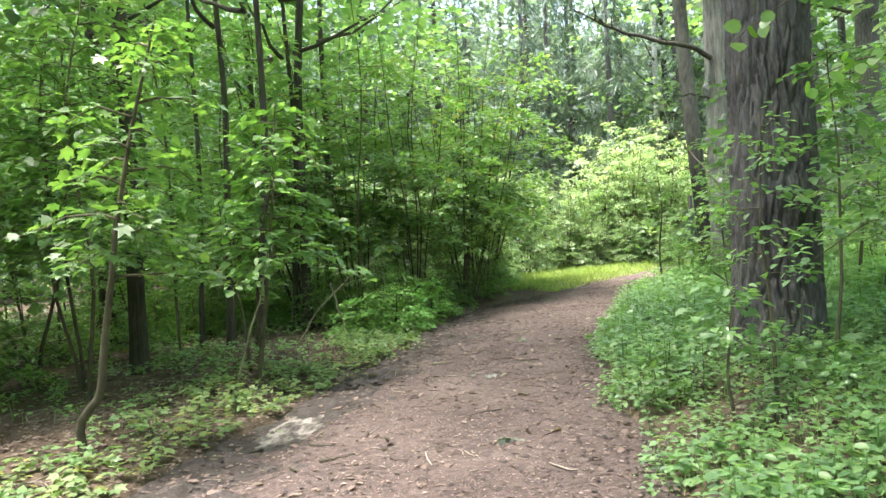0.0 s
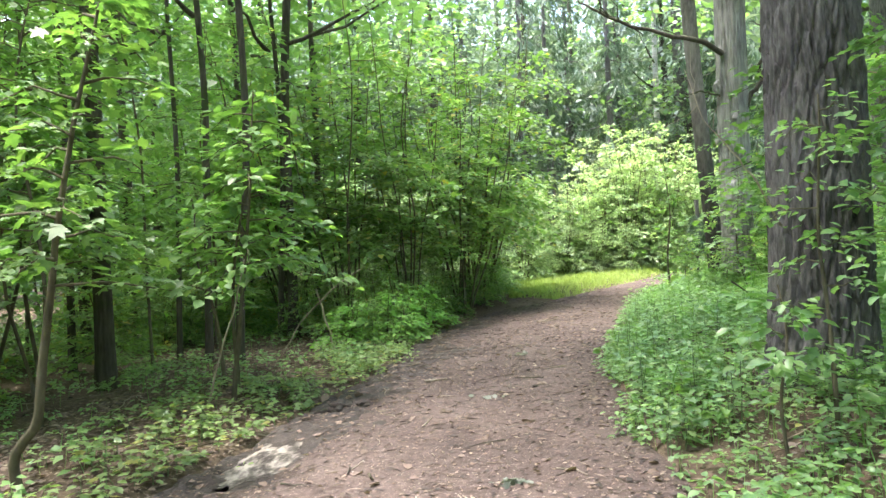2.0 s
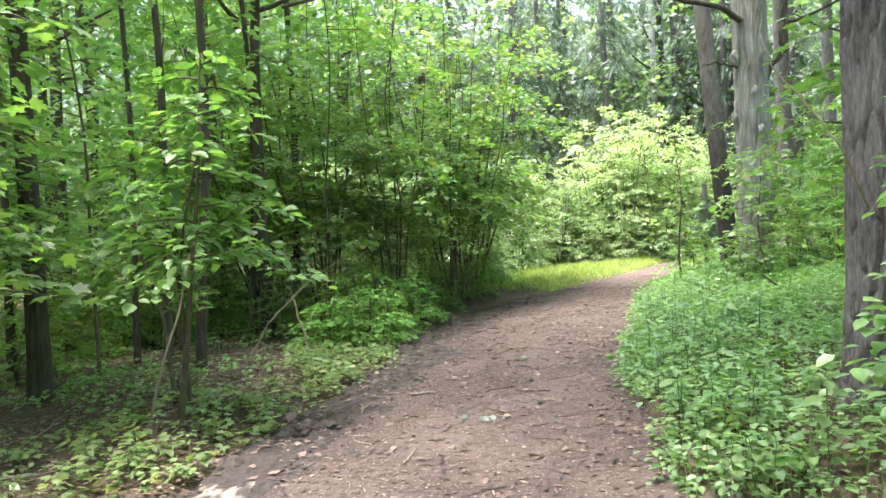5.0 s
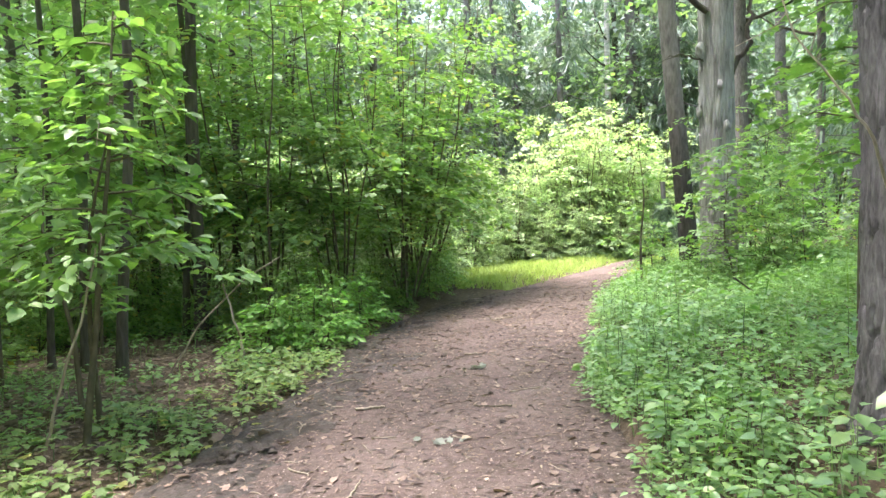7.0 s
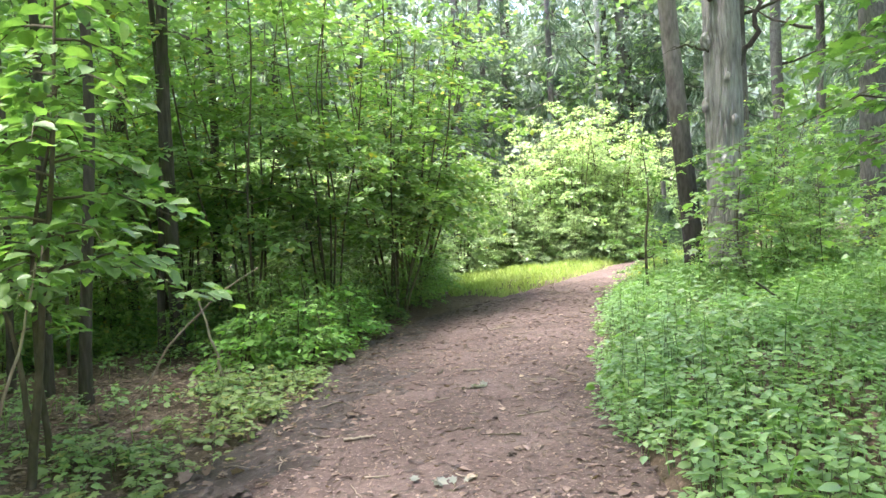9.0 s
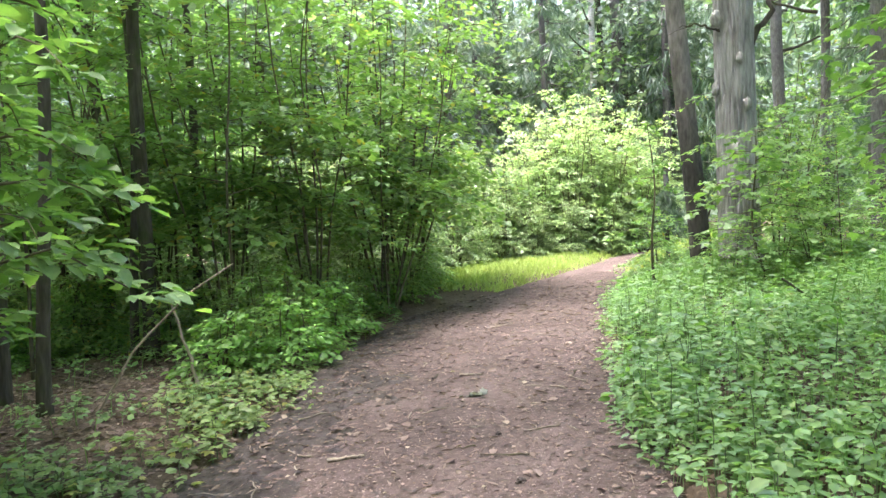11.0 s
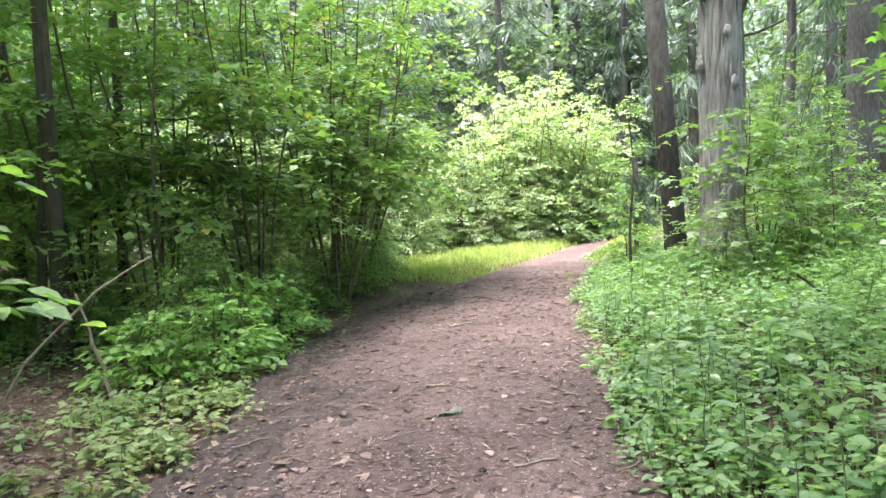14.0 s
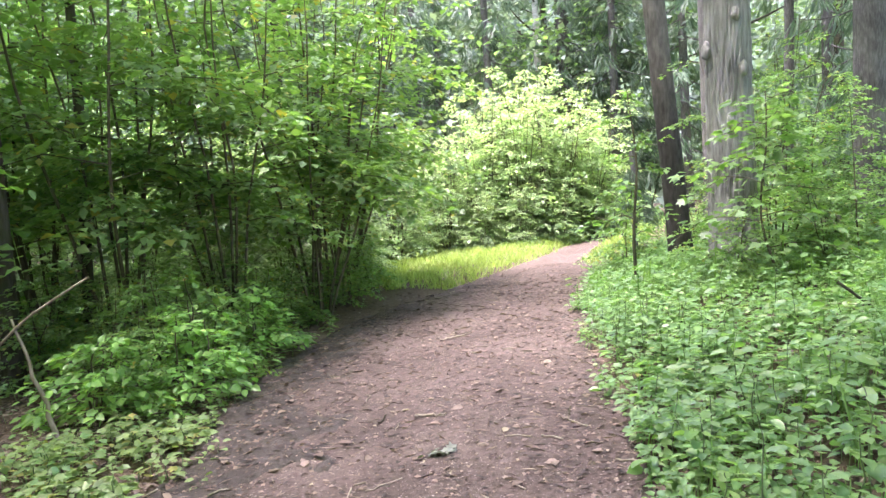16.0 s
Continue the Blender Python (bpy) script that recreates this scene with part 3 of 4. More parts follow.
# ---- saplings and shrubs ----
def sapling_arrays(seed, height, spread, branches, leaf, shape, low=0.2, lean=0.0, stems=1, r=0.018, dens=1.0, droop=0.25, step=0.075, pitch=0.16, crook=None):
    """A young tree: thin stems, near-level boughs and leaves laid along their twigs in flat sprays."""
    g = np.random.default_rng(seed)
    trunks, boughs, P, D, N, S = [], [], [], [], [], []
    for st in range(stems):
        az = g.uniform(0, 6.28)
        out = 0.0 if stems == 1 else g.uniform(0.08, 0.28)
        H = height * g.uniform(0.75, 1.05) if stems > 1 else height
        C = stem_points(H, 0, 0.10 * spread, seed + st * 3.7, 12)
        z = C[:, 2]
        C[:, 0] += lean * z + math.cos(az) * (0.12 * (stems > 1) + out * z)
        C[:, 1] += math.sin(az) * (0.12 * (stems > 1) + out * z)
        if crook:
            C = np.stack([np.interp(np.linspace(0, H, 40), *[[p[i] for p in crook] for i in (0, 1)]), np.zeros(40), np.linspace(0, H, 40)], 1)
            z = C[:, 2]
        trunks.append(tube_arrays(C, r * (1 - 0.85 * z / H) + 0.003, 6))
        nb = max(4, branches // stems)
        for k in range(nb):
            f = low + (1 - low) * (k + g.uniform(0, 0.8)) / nb
            base = np.array([np.interp(f * H, z, C[:, i]) for i in range(3)])
            a = k * 2.4 + g.uniform(-0.5, 0.5) + st
            L = spread * (1.1 - 0.75 * f) * g.uniform(0.65, 1.15)
            n = max(5, int(L / pitch))
            s = np.linspace(0, 1, n)
            way = np.array([math.cos(a), math.sin(a), 0])
            pts = base + way * (L * s)[:, None] + np.array([0, 0, 1]) * (L * (0.42 * s - droop * 2.2 * s ** 2))[:, None]
            pts[1:] += g.normal(0, 0.02, (n - 1, 3))
            boughs.append(tube_arrays(pts[:: 1 if n < 7 else 3], (r * 0.38 * (1 - 0.85 * s) + 0.0015)[:: 1 if n < 7 else 3], 3))
            for side in (-1, 1):
                for j in range(1, n):
                    tl = 0.55 * L * (1 - 0.55 * s[j]) * g.uniform(0.4, 1.0)
                    m = max(3, int(tl / step * dens))
                    q = np.linspace(0.15, 1, m)[:, None]
                    tw = unit(way * 0.75 + np.array([-way[1], way[0], 0]) * side * g.uniform(0.6, 1.1) + [0, 0, g.normal(0.02, 0.12)])
                    pos = pts[j] + tw * tl * q + g.normal(0, 0.03, (m, 3)) - np.array([0, 0, 1]) * (droop * 0.5 * tl * q ** 2)
                    P.append(pos)
                    D.append(tw + g.normal(0, 0.55, (m, 3)) * [1, 1, 0.35] + [0, 0, -0.25])
                    N.append(g.normal(0, 0.28, (m, 3)) + [0, 0, 1])
                    S.append(leaf * g.uniform(0.55, 1.2, m))
    P, D, N, S = (np.concatenate(v) for v in (P, D, N, S))
    return trunks, boughs, leaf_arrays(P, D, N, S, shape)


def sapling_meshes(arrays):
    """Stems, boughs and leaves as meshes, and all the wood joined for plants far off."""
    trunks, boughs, leaves = arrays
    return ([mesh_of("stem", *a) for a in trunks], [mesh_of("branch", *a) for a in boughs], mesh_of("leaves", *leaves), mesh_of("stem", *joined(trunks + boughs)))


def dress(t, meshes, material_, split):
    if split:
        for m in meshes[0]:
            part("stem", m, M_STEM, t)
        for m in meshes[1]:
            part("branch", m, M_STEM, t)
    else:
        tagged(part("stem", meshes[3], M_STEM, t), kind="stuff")
    part("leaves", meshes[2], material_, t)


def sapling(name, x, y, label, seed, material_, turn=0.0, group="", **kw):
    t = thing(name, x, y, float(land(x, y)) - 0.02, label, "sapling" if "shrub" not in name else "shrub", group, turn=turn)
    dress(t, sapling_meshes(sapling_arrays(seed, **kw)), material_, True)
    return t

def clear_of_path(x, y, gap):
    return x > float(edge_r(y)) + gap or x < float(edge_l(y)) - gap


def in_glade(x, y):
    return -1.5 < x < 9.0 and 17.0 < y < 31.0


# young maples and limes that stand out one by one
YOUNG = "young maple sapling with flat sprays of green leaves"
NEARBY = dict(step=0.05, pitch=0.11)
sapling("sapling", -3.36, 5.75, "crooked young maple with a bent pale stem beside the path", 417, M_MAPLE, 0, height=3.4, spread=1.15, branches=20, leaf=0.11, shape=LOBED, low=0.4, r=0.034, crook=[(0, 0.0), (0.22, -0.03), (0.30, 0.02), (0.46, 0.17), (0.6, 0.19), (0.9, 0.23), (1.4, 0.32), (1.75, 0.37), (2.5, 0.54), (3.4, 0.8)], **NEARBY)
sapling("sapling", -3.16, 8.84, "young lime with twin thin stems and large pale leaves", 402, M_MAPLE, 60, height=2.7, spread=1.1, branches=20, leaf=0.14, shape=OVATE, low=0.4, stems=2, r=0.022, **NEARBY)
sapling("sapling", -2.93, 8.3, "young lime with broad drooping leaves at the path edge", 403, M_MAPLE, 15, height=3.2, spread=1.15, branches=20, leaf=0.14, shape=OVATE, low=0.42, lean=0.09, r=0.028, droop=0.3, **NEARBY)
sapling("sapling", 2.85, 8.5, "young maple with level sprays beside the conifer", 404, M_MAPLE, 100, height=3.3, spread=1.75, branches=20, leaf=0.095, shape=LOBED, low=0.42, lean=-0.1, r=0.02, **NEARBY)
sapling("sapling", 2.8, 3.7, "young lime with bright leaves hanging over the herbs", 411, M_LIME, 30, height=4.2, spread=1.35, branches=24, leaf=0.105, shape=OVATE, low=0.45, r=0.02, **NEARBY)
lime = sapling("sapling", 2.75, 4.7, "young lime with round backlit leaves before the conifer", 405, M_HERB, 170, height=3.2, spread=1.2, branches=20, leaf=0.075, shape=OVATE, low=0.3, lean=-0.06, r=0.018, **NEARBY)
ROUND = (np.array([[0, 0, 0], [0.36, 0.12, 0.03], [0.5, 0.5, 0.05], [0.3, 0.86, 0.02], [0, 1.05, -0.06], [-0.3, 0.86, 0.02], [-0.5, 0.5, 0.05], [-0.36, 0.12, 0.03]]),
         np.array([[0, 1, 2, 3], [0, 3, 4, 5], [0, 5, 6, 7]]))


def hanging_twig(parent, root, tip, sag, count, seed):
    """A thin twig with round leaves that hang loosely towards the light."""
    g = np.random.default_rng(seed)
    s = np.linspace(0, 1, 12)[:, None]
    pts = np.array(root) * (1 - s) + np.array(tip) * s - np.array([0, 0, sag]) * (s * (s - 1) * 4 + s * s)
    back = np.array(parent.matrix_basis.inverted())
    near = lambda v: v @ back[:3, :3].T + back[:3, 3]
    part("twig", mesh_of("twig", *tube_arrays(near(pts), 0.006 * (1 - 0.7 * s[:, 0]) + 0.001, 5)), M_STEM, parent)
    q = np.sort(g.uniform(0.2, 1, count))
    at = np.stack([np.interp(q, s[:, 0], pts[:, k]) for k in range(3)], 1) + g.normal(0, 0.03, (count, 3))
    D = g.normal(0, 0.45, (count, 3)) + [-0.2, 0, -0.8]
    N = g.normal(0, 0.35, (count, 3)) + [0.1, -0.9, 0.45]
    V, F = leaf_arrays(at, D, N, g.uniform(0.05, 0.078, count), ROUND)
    part("leaves", mesh_of("leaves", near(V), F), M_LIME, parent, "round bright green hanging leaves")


hanging_twig(lime, (2.5, 4.6, 2.75), (1.2, 4.05, 2.42), 0.12, 16, 5)
hanging_twig(lime, (2.5, 4.6, 2.2), (1.5, 4.05, 2.16), 0.10, 14, 6)
sapling("sapling", 3.3, 6.0, "young lime with bright leaves behind the conifer trunk", 406, M_BRIGHT, 220, height=3.8, spread=1.3, branches=22, leaf=0.11, shape=OVATE, low=0.15, r=0.018, **NEARBY)
sapling("sapling", 3.5, 12.5, "bushy young maple hiding the foot of the oak", 408, M_MAPLE, 40, height=1.9, spread=1.0, branches=24, leaf=0.11, shape=LOBED, low=0.12, r=0.014)
sapling("sapling", 4.6, 10.6, "young maple with wide level sprays among the herbs", 409, M_MAPLE, 130, height=3.2, spread=1.4, branches=26, leaf=0.12, shape=LOBED, low=0.25, r=0.022)
sapling("sapling", 2.65, 14.0, "thin shrub stem with sparse leaves by the slim pine", 407, M_MAPLE, 10, height=2.4, spread=0.6, branches=12, leaf=0.09, shape=OVATE, low=0.3, r=0.02)
sapling("sapling", 1.75, 5.3, "small bare-stemmed seedling in the herbs", 408, M_HERB, 0, height=1.9, spread=0.5, branches=11, leaf=0.07, shape=OVATE, low=0.45, r=0.012)

sapling("sapling", 1.46, 5.2, "thin dark seedling stem with few leaves in the herbs", 412, M_HERB, 70, height=1.0, spread=0.35, branches=7, leaf=0.085, shape=OVATE, low=0.5, r=0.009)
sapling("sapling", 2.36, 5.9, "thin upright young stem before the conifer trunk", 413, M_HERB, 160, height=2.3, spread=0.5, branches=10, leaf=0.09, shape=OVATE, low=0.4, r=0.013)

# variants that make up the thickets
KINDS = []
for k in range(5):
    KINDS.append((sapling_arrays(420 + k, 4.8 + 0.4 * k, 1.8, 30, 0.13, OVATE, 0.32, stems=1, r=0.022, step=0.055), M_MAPLE))
for k in range(4):
    KINDS.append((sapling_arrays(430 + k, 5.6, 1.9, 62, 0.125, RHOMB, 0.26, stems=7, r=0.018, step=0.045, pitch=0.14, droop=0.3), M_HAZEL))
for k in range(3):
    KINDS.append((sapling_arrays(440 + k, 2.2, 1.15, 30, 0.11, RHOMB, 0.08, stems=2, r=0.012, step=0.035, pitch=0.12), M_HAZEL))
MADE = [(sapling_meshes(arrays), m) for arrays, m in KINDS]
LABELS = [YOUNG] * 5 + ["many-stemmed hazel shrub with dense small leaves"] * 4 + ["low shrub with loose leafy twigs on the forest floor"] * 3


def young(kind, x, y, turn, scale=1.0, group="thicket", split=False):
    t = thing(("sapling", "hazel_shrub", "low_shrub")[0 if kind < 5 else 1 if kind < 9 else 2], x, y, float(land(x, y)) - 0.03, LABELS[kind], "sapling" if kind < 5 else "shrub", group, turn=turn, scale=scale)
    dress(t, *MADE[kind], split)


# the hazel thicket where the path bends
for k, (x, y) in enumerate([(-2.2, 15.2), (-3.3, 14.7), (-1.3, 17.2), (-1.2, 16.2), (-4.5, 15.2), (-5.4, 17.0), (-6.6, 16.0), (-1.0, 19.0)]):
    young(5 + k % 4, x, y, k * 77, 1.02 + 0.25 * ((k * 37) % 10) / 10, split=k < 6)
g = np.random.default_rng(77)
# saplings on the low side of the path
for k, (x, y, s) in enumerate([(-4.5, 7.5, 0.95), (-5.3, 8.6, 1.0), (-5.2, 12.8, 1.0), (-5.8, 6.6, 1.0), (-5.0, 10.4, 1.05), (-6.4, 9.2, 1.1), (-6.0, 4.4, 1.0)]):
    young(k % 5, x, y, k * 83, s, "saplings by the path", True)
for k in range(40):
    x, y = float(g.uniform(-12.5, -3.4)), float(g.uniform(2.5, 24))
    if clear_of_path(x, y, 1.9) and (x < -4.6 or y > 9.5) and not (x > -8 and y > 13) and not in_glade(x, y):
        young(int(g.integers(0, 5)), x, y, g.uniform(0, 360), g.uniform(0.7, 1.15), "saplings in the wood")
for k in range(22):
    x, y = float(g.uniform(-9, -3.4)), float(g.uniform(5, 17))
    if clear_of_path(x, y, 1.5) and (x < -6.0 or y > 12.0):
        young(9 + int(g.integers(0, 3)), x, y, g.uniform(0, 360), g.uniform(0.5, 1.0), "low shrubs")
for x, y, s in ((-2.35, 12.2, 0.42), (-2.0, 13.2, 0.45), (-2.9, 12.9, 0.5), (-1.75, 14.4, 0.5), (-2.6, 13.9, 0.6)):
    young(9 + int(x * -7) % 3, x, y, y * 50, s, "low shrubs", True)
for k, (x, y, s) in enumerate([(-1.6, 15.6, 0.5), (-2.6, 14.6, 0.5), (-1.0, 17.2, 0.5), (-3.4, 14.2, 0.55), (-4.2, 14.6, 0.6), (-0.6, 18.6, 0.5), (-5.2, 14.2, 0.65), (-6.2, 13.6, 0.7), (-2.1, 14.9, 0.55), (-1.3, 16.4, 0.5), (-3.9, 13.7, 0.6)]):
    young(9 + k % 3, x, y, k * 97, s, "low shrubs", True)
for k, (x, y, h) in enumerate([(-2.1, 12.5, 0.95), (-2.75, 11.9, 0.8), (-1.8, 13.5, 0.85), (-2.4, 13.3, 1.1)]):
    sapling("low_shrub", x, y, "bright leafy low shrub leaning over the path edge", 480 + k, M_LIMESHADE, k * 80, "low shrubs", height=h, spread=0.7, branches=21, leaf=0.095, shape=OVATE, low=0.12, stems=3, r=0.009, step=0.035, pitch=0.09)
# the other side: looser
for k in range(30):
    x, y = float(g.uniform(4.2, 15)), float(g.uniform(4, 24))
    if clear_of_path(x, y, 1.6) and not in_glade(x, y):
        young(int(g.integers(0, 12)), x, y, g.uniform(0, 360), g.uniform(0.3, 0.55), "saplings in the wood")
for k, (x, y, s, kind) in enumerate([(6.0, 13.0, 0.6, 5), (7.5, 14.2, 0.65, 6), (5.6, 15.8, 0.6, 2), (8.5, 12.0, 0.7, 7), (6.4, 11.0, 0.5, 3), (9.2, 16.0, 0.7, 8), (7.0, 19.0, 0.6, 4), (4.6, 12.9, 0.5, 1), (10.5, 14.0, 0.8, 5), (8.0, 9.5, 0.6, 0), (5.8, 8.6, 0.5, 4)]):
    young(kind, x, y, k * 59, s * 0.75, "saplings in the wood")
for k, (x, y, s) in enumerate([(3.2, 12.8, 0.45), (4.2, 12.7, 0.5), (3.9, 15.0, 0.45), (4.9, 13.8, 0.55), (3.5, 16.6, 0.6), (5.4, 12.2, 0.45), (5.2, 10.2, 0.35), (4.6, 16.9, 0.6), (6.4, 14.6, 0.6)]):
    young(9 + k % 3, x, y, k * 97, s, "low shrubs")
# round about and behind the glade
for k in range(52):
    a, d = g.uniform(0, 6.28), g.uniform(19, 34)
    x, y = float(d * math.cos(a)), float(9 + d * math.sin(a))
    if clear_of_path(x, y, 2.0) and not in_glade(x, y):
        young(int(g.integers(0, 9)), x, y, g.uniform(0, 360), g.uniform(0.9, 1.5), "far saplings")

# the pale bush that closes the glade
bush_kind = sapling_meshes(sapling_arrays(470, 5.0, 1.5, 130, 0.135, RHOMB, 0.04, stems=10, r=0.016, step=0.05))
for k, (x, y, s) in enumerate([(1.5, 24.8, 0.66), (2.5, 25.2, 0.82), (3.6, 25.3, 0.95), (4.7, 25.5, 0.92), (5.8, 26.0, 0.8), (3.0, 27.2, 1.05), (4.5, 27.4, 1.08), (1.0, 26.6, 0.75), (6.6, 27.6, 0.9), (2.4, 24.0, 0.34), (3.4, 24.0, 0.38), (4.5, 24.4, 0.36)]):
    t = thing("bush", x, y, float(land(x, y)) - 0.03, "large pale green bush in the open light at the bend", "bush", "bright bushes", turn=k * 67, scale=s)
    dress(t, bush_kind, M_BRIGHT, k < 5)
# shrubs in the clearing behind the thicket, sunlight put into their leaf colour
for k, (x, y, s) in enumerate([(-0.9, 21.4, 0.62), (-2.3, 20.6, 0.66), (-3.6, 20.0, 0.7), (-5.0, 20.4, 0.75), (-6.6, 20.0, 0.8), (-1.6, 23.0, 0.8), (-3.4, 22.6, 0.85), (-5.6, 22.8, 0.9), (-8.2, 20.4, 0.9), (0.1, 23.6, 0.7)]):
    t = thing("bush", x, y, float(land(x, y)) - 0.03, "leafy shrub behind the thicket, tinted yellow-green as if sunlit", "bush", "sunny shrubs", turn=k * 91, scale=s)
    dress(t, bush_kind, M_SUN_TINT, False)

# tall trees round about, some added out of view only to shade
TALL = "tall broadleaf forest tree with a high leafy crown, some added unseen for shade"
base_tree = broadleaf(-9.5, 5.0, 0.2, 0.0, TALL, 500, 17, crown=1, group="forest trees")
low_tree = broadleaf(-12, 20, 0.18, 0.02, TALL, 501, 16, crown=1, group="forest trees")
# trees beyond the glade wear the greyed haze colour
far_tree = broadleaf(0.5, 37.0, 0.18, 0.01, TALL, 503, 17, crown=1, group="forest trees", leafage=M_HAZED)
shade_tree = broadleaf(-6.0, -2.0, 0.22, 0.0, TALL, 502, 17, crown=0, group="forest trees")
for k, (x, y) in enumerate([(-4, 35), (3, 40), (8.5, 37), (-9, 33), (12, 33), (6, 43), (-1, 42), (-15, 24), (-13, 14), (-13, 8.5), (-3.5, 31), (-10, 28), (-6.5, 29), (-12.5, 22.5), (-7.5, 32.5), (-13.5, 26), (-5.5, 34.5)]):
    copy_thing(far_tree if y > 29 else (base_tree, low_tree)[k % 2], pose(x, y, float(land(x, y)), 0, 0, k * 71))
# unseen high-crowned trees set beside and behind the walk to dim the ground
for k, (x, y) in enumerate([(3.3, 2.4), (3.1, 0.2), (6.5, 3.0), (5.2, 4.6), (3.9, 5.0), (2.8, -7), (3.0, -3.0)]):
    copy_thing(shade_tree, pose(x, y, float(land(x, y)), 0, 0, k * 47))
for k in range(62):
    a, d = g.uniform(0, 6.28), g.uniform(9, 48)
    x, y = float(d * math.cos(a)), float(8 + d * math.sin(a))
    if clear_of_path(x, y, 2.6) and not in_glade(x, y) and not (-6.5 < x < 8 and 2 < y < 18) and not (-9 < x < 2 and -10 < y < 5) and not (-15 < x < 12 and 16 < y < 33):
        if d < 20 and k % 3:
            continue
        src = shade_tree if d < 20 else far_tree if y > 29 else (base_tree, low_tree)[k % 2]
        copy_thing(src, pose(x, y, float(land(x, y)), 0, 0, g.uniform(0, 360)))


# ---- low plants, grass, litter ----
def herbs(name, label, count, box, size, tall, material_, seed, keep, thin=0.5, shape=OVATE):
    """Many small plants of three or four leaf tiers each, in drifts, as one object."""
    g = np.random.default_rng(seed)
    x, y = g.uniform(box[0], box[1], count), box[2] + (box[3] - box[2]) * g.uniform(0, 1, count) ** thin
    ok = keep(x, y) & (fbm(x * 0.9, y * 0.9, seed % 50) + g.uniform(-0.35, 0.55, count) > -0.05)
    x, y = x[ok], y[ok]
    z, n = land(x, y), len(x)
    H = tall * g.uniform(0.35, 1.0, n) * (0.75 + 0.9 * np.clip(fbm(x * 0.7, y * 0.7, 12) + 0.3, 0, 1))
    P, D, N, S = [], [], [], []
    lean = g.normal(0, 0.14, (n, 2))
    for tier, f in enumerate((1.0, 0.82, 0.6)):
        for side in range(3 if tier < 2 else 2):
            a = g.uniform(0, 6.28, n)
            h = H * f * g.uniform(0.9, 1.05, n)
            foot = np.stack([x + lean[:, 0] * h, y + lean[:, 1] * h, z + h], 1)
            out = np.stack([np.cos(a), np.sin(a), g.uniform(-0.35, 0.12, n)], 1)
            P.append(foot + out * 0.06 * g.uniform(0.2, 1.3, (n, 1)))
            D.append(out)
            N.append(g.normal(0, 0.3, (n, 3)) + [0, 0, 1])
            S.append(size * g.uniform(0.5, 1.15, n) * (0.75 + 0.35 * (1 - f)))
    V, F = leaf_arrays(*(np.concatenate(v) for v in (P, D, N, S)), shape)
    # stalks: a thin blade from the soil to the top tier
    foot = np.stack([x, y, z - 0.01], 1)
    top = np.stack([lean[:, 0] * H, lean[:, 1] * H, H], 1)
    v2, f2 = leaf_arrays(foot, top, g.normal(0, 1, (n, 3)), H * 1.02, (NEEDLE[0] * [0.35, 1, 1], NEEDLE[1]))
    V, F = joined([(V, F), (v2, f2)])
    tagged(part(name, mesh_of(name, V, F), material_), label, "plants", kind="stuff")


thin_spot = lambda x, y: (np.hypot(x - 1.5, y - 5.4) > 0.6) | (lattice(np.floor(x * 40), np.floor(y * 40), 3) > 0.6)
right_side = lambda x, y: thin_spot(x, y) & (x > edge_r(y) - 0.04 + 0.3 * vnoise(y * 2.2, 4, 3)) & (np.hypot(x - 2.22, y - 6.65) > 0.44) & ~((y > 18) & (x < edge_r(y) + 0.6))
def straw(count, seed, height, keep, box, label, material_):
    g = np.random.default_rng(seed)
    x, y = g.uniform(box[0], box[1], count), box[2] + (box[3] - box[2]) * g.uniform(0, 1, count) ** 0.8
    ok = keep(x, y)
    x, y = x[ok], y[ok]
    n, a = len(x), g.uniform(0, 6.28, len(x))
    P = np.stack([x, y, height(x, y) + 0.005], 1)
    D = np.stack([np.cos(a), np.sin(a), g.uniform(0, 0.12, n)], 1)
    flat = (RHOMB[0] * [0.22, 1, 0.3], RHOMB[1])
    tagged(part("needle_litter", mesh_of("needle_litter", *leaf_arrays(P, D, g.normal(0, 0.3, (n, 3)) + [0, 0, 1], g.uniform(0.03, 0.11, n), flat)), material_), label, "needle litter", kind="stuff")


herbs("herb_layer", "dense knee-high green herbs covering the bank", 14000, (0.5, 6.6, 2.6, 18), 0.083, 0.27, M_HERB, 901, right_side, 1.0)
herbs("herb_layer", "fine low leaves filling the gaps between the herbs", 8500, (0.5, 5.6, 2.6, 15), 0.06, 0.2, M_PALEHERB2, 906, right_side, 1.0, RHOMB)
herbs("herb_layer", "thinner green herbs on the bank along the path", 3600, (0.5, 10.0, -6.0, 5.5), 0.09, 0.24, M_HERB, 908, lambda x, y: right_side(x, y) & ((y < 2.6) | (x > 6.4)), 1.0, RHOMB)
herbs("tall_herbs", "taller broad-leaved herbs standing out of the bank", 420, (0.9, 6.0, 5.0, 16), 0.125, 0.42, M_LIMESHADE, 907, right_side, 1.0)
herbs("herb_layer", "low paler herbs further into the wood", 2800, (4, 16, 3, 26), 0.13, 0.4, M_HERB, 902, right_side, 1.0, RHOMB)
left_side = lambda x, y: (x < edge_l(y) + 0.02 - 0.1 * (y < 8.5)) & (x > edge_l(y) - 0.15 - 1.5 * (vnoise(y * 0.8, 2, 4) + 0.6)) & (y < 16.5)
herbs("seedling_layer", "pale green lobed seedlings scattered at the path edge", 900, (-4.2, -0.8, 4.0, 17), 0.105, 0.17, M_PALEHERB, 903, left_side, 1.0, LOBED)
deep_left = lambda x, y: (x < edge_l(y) - 0.5)
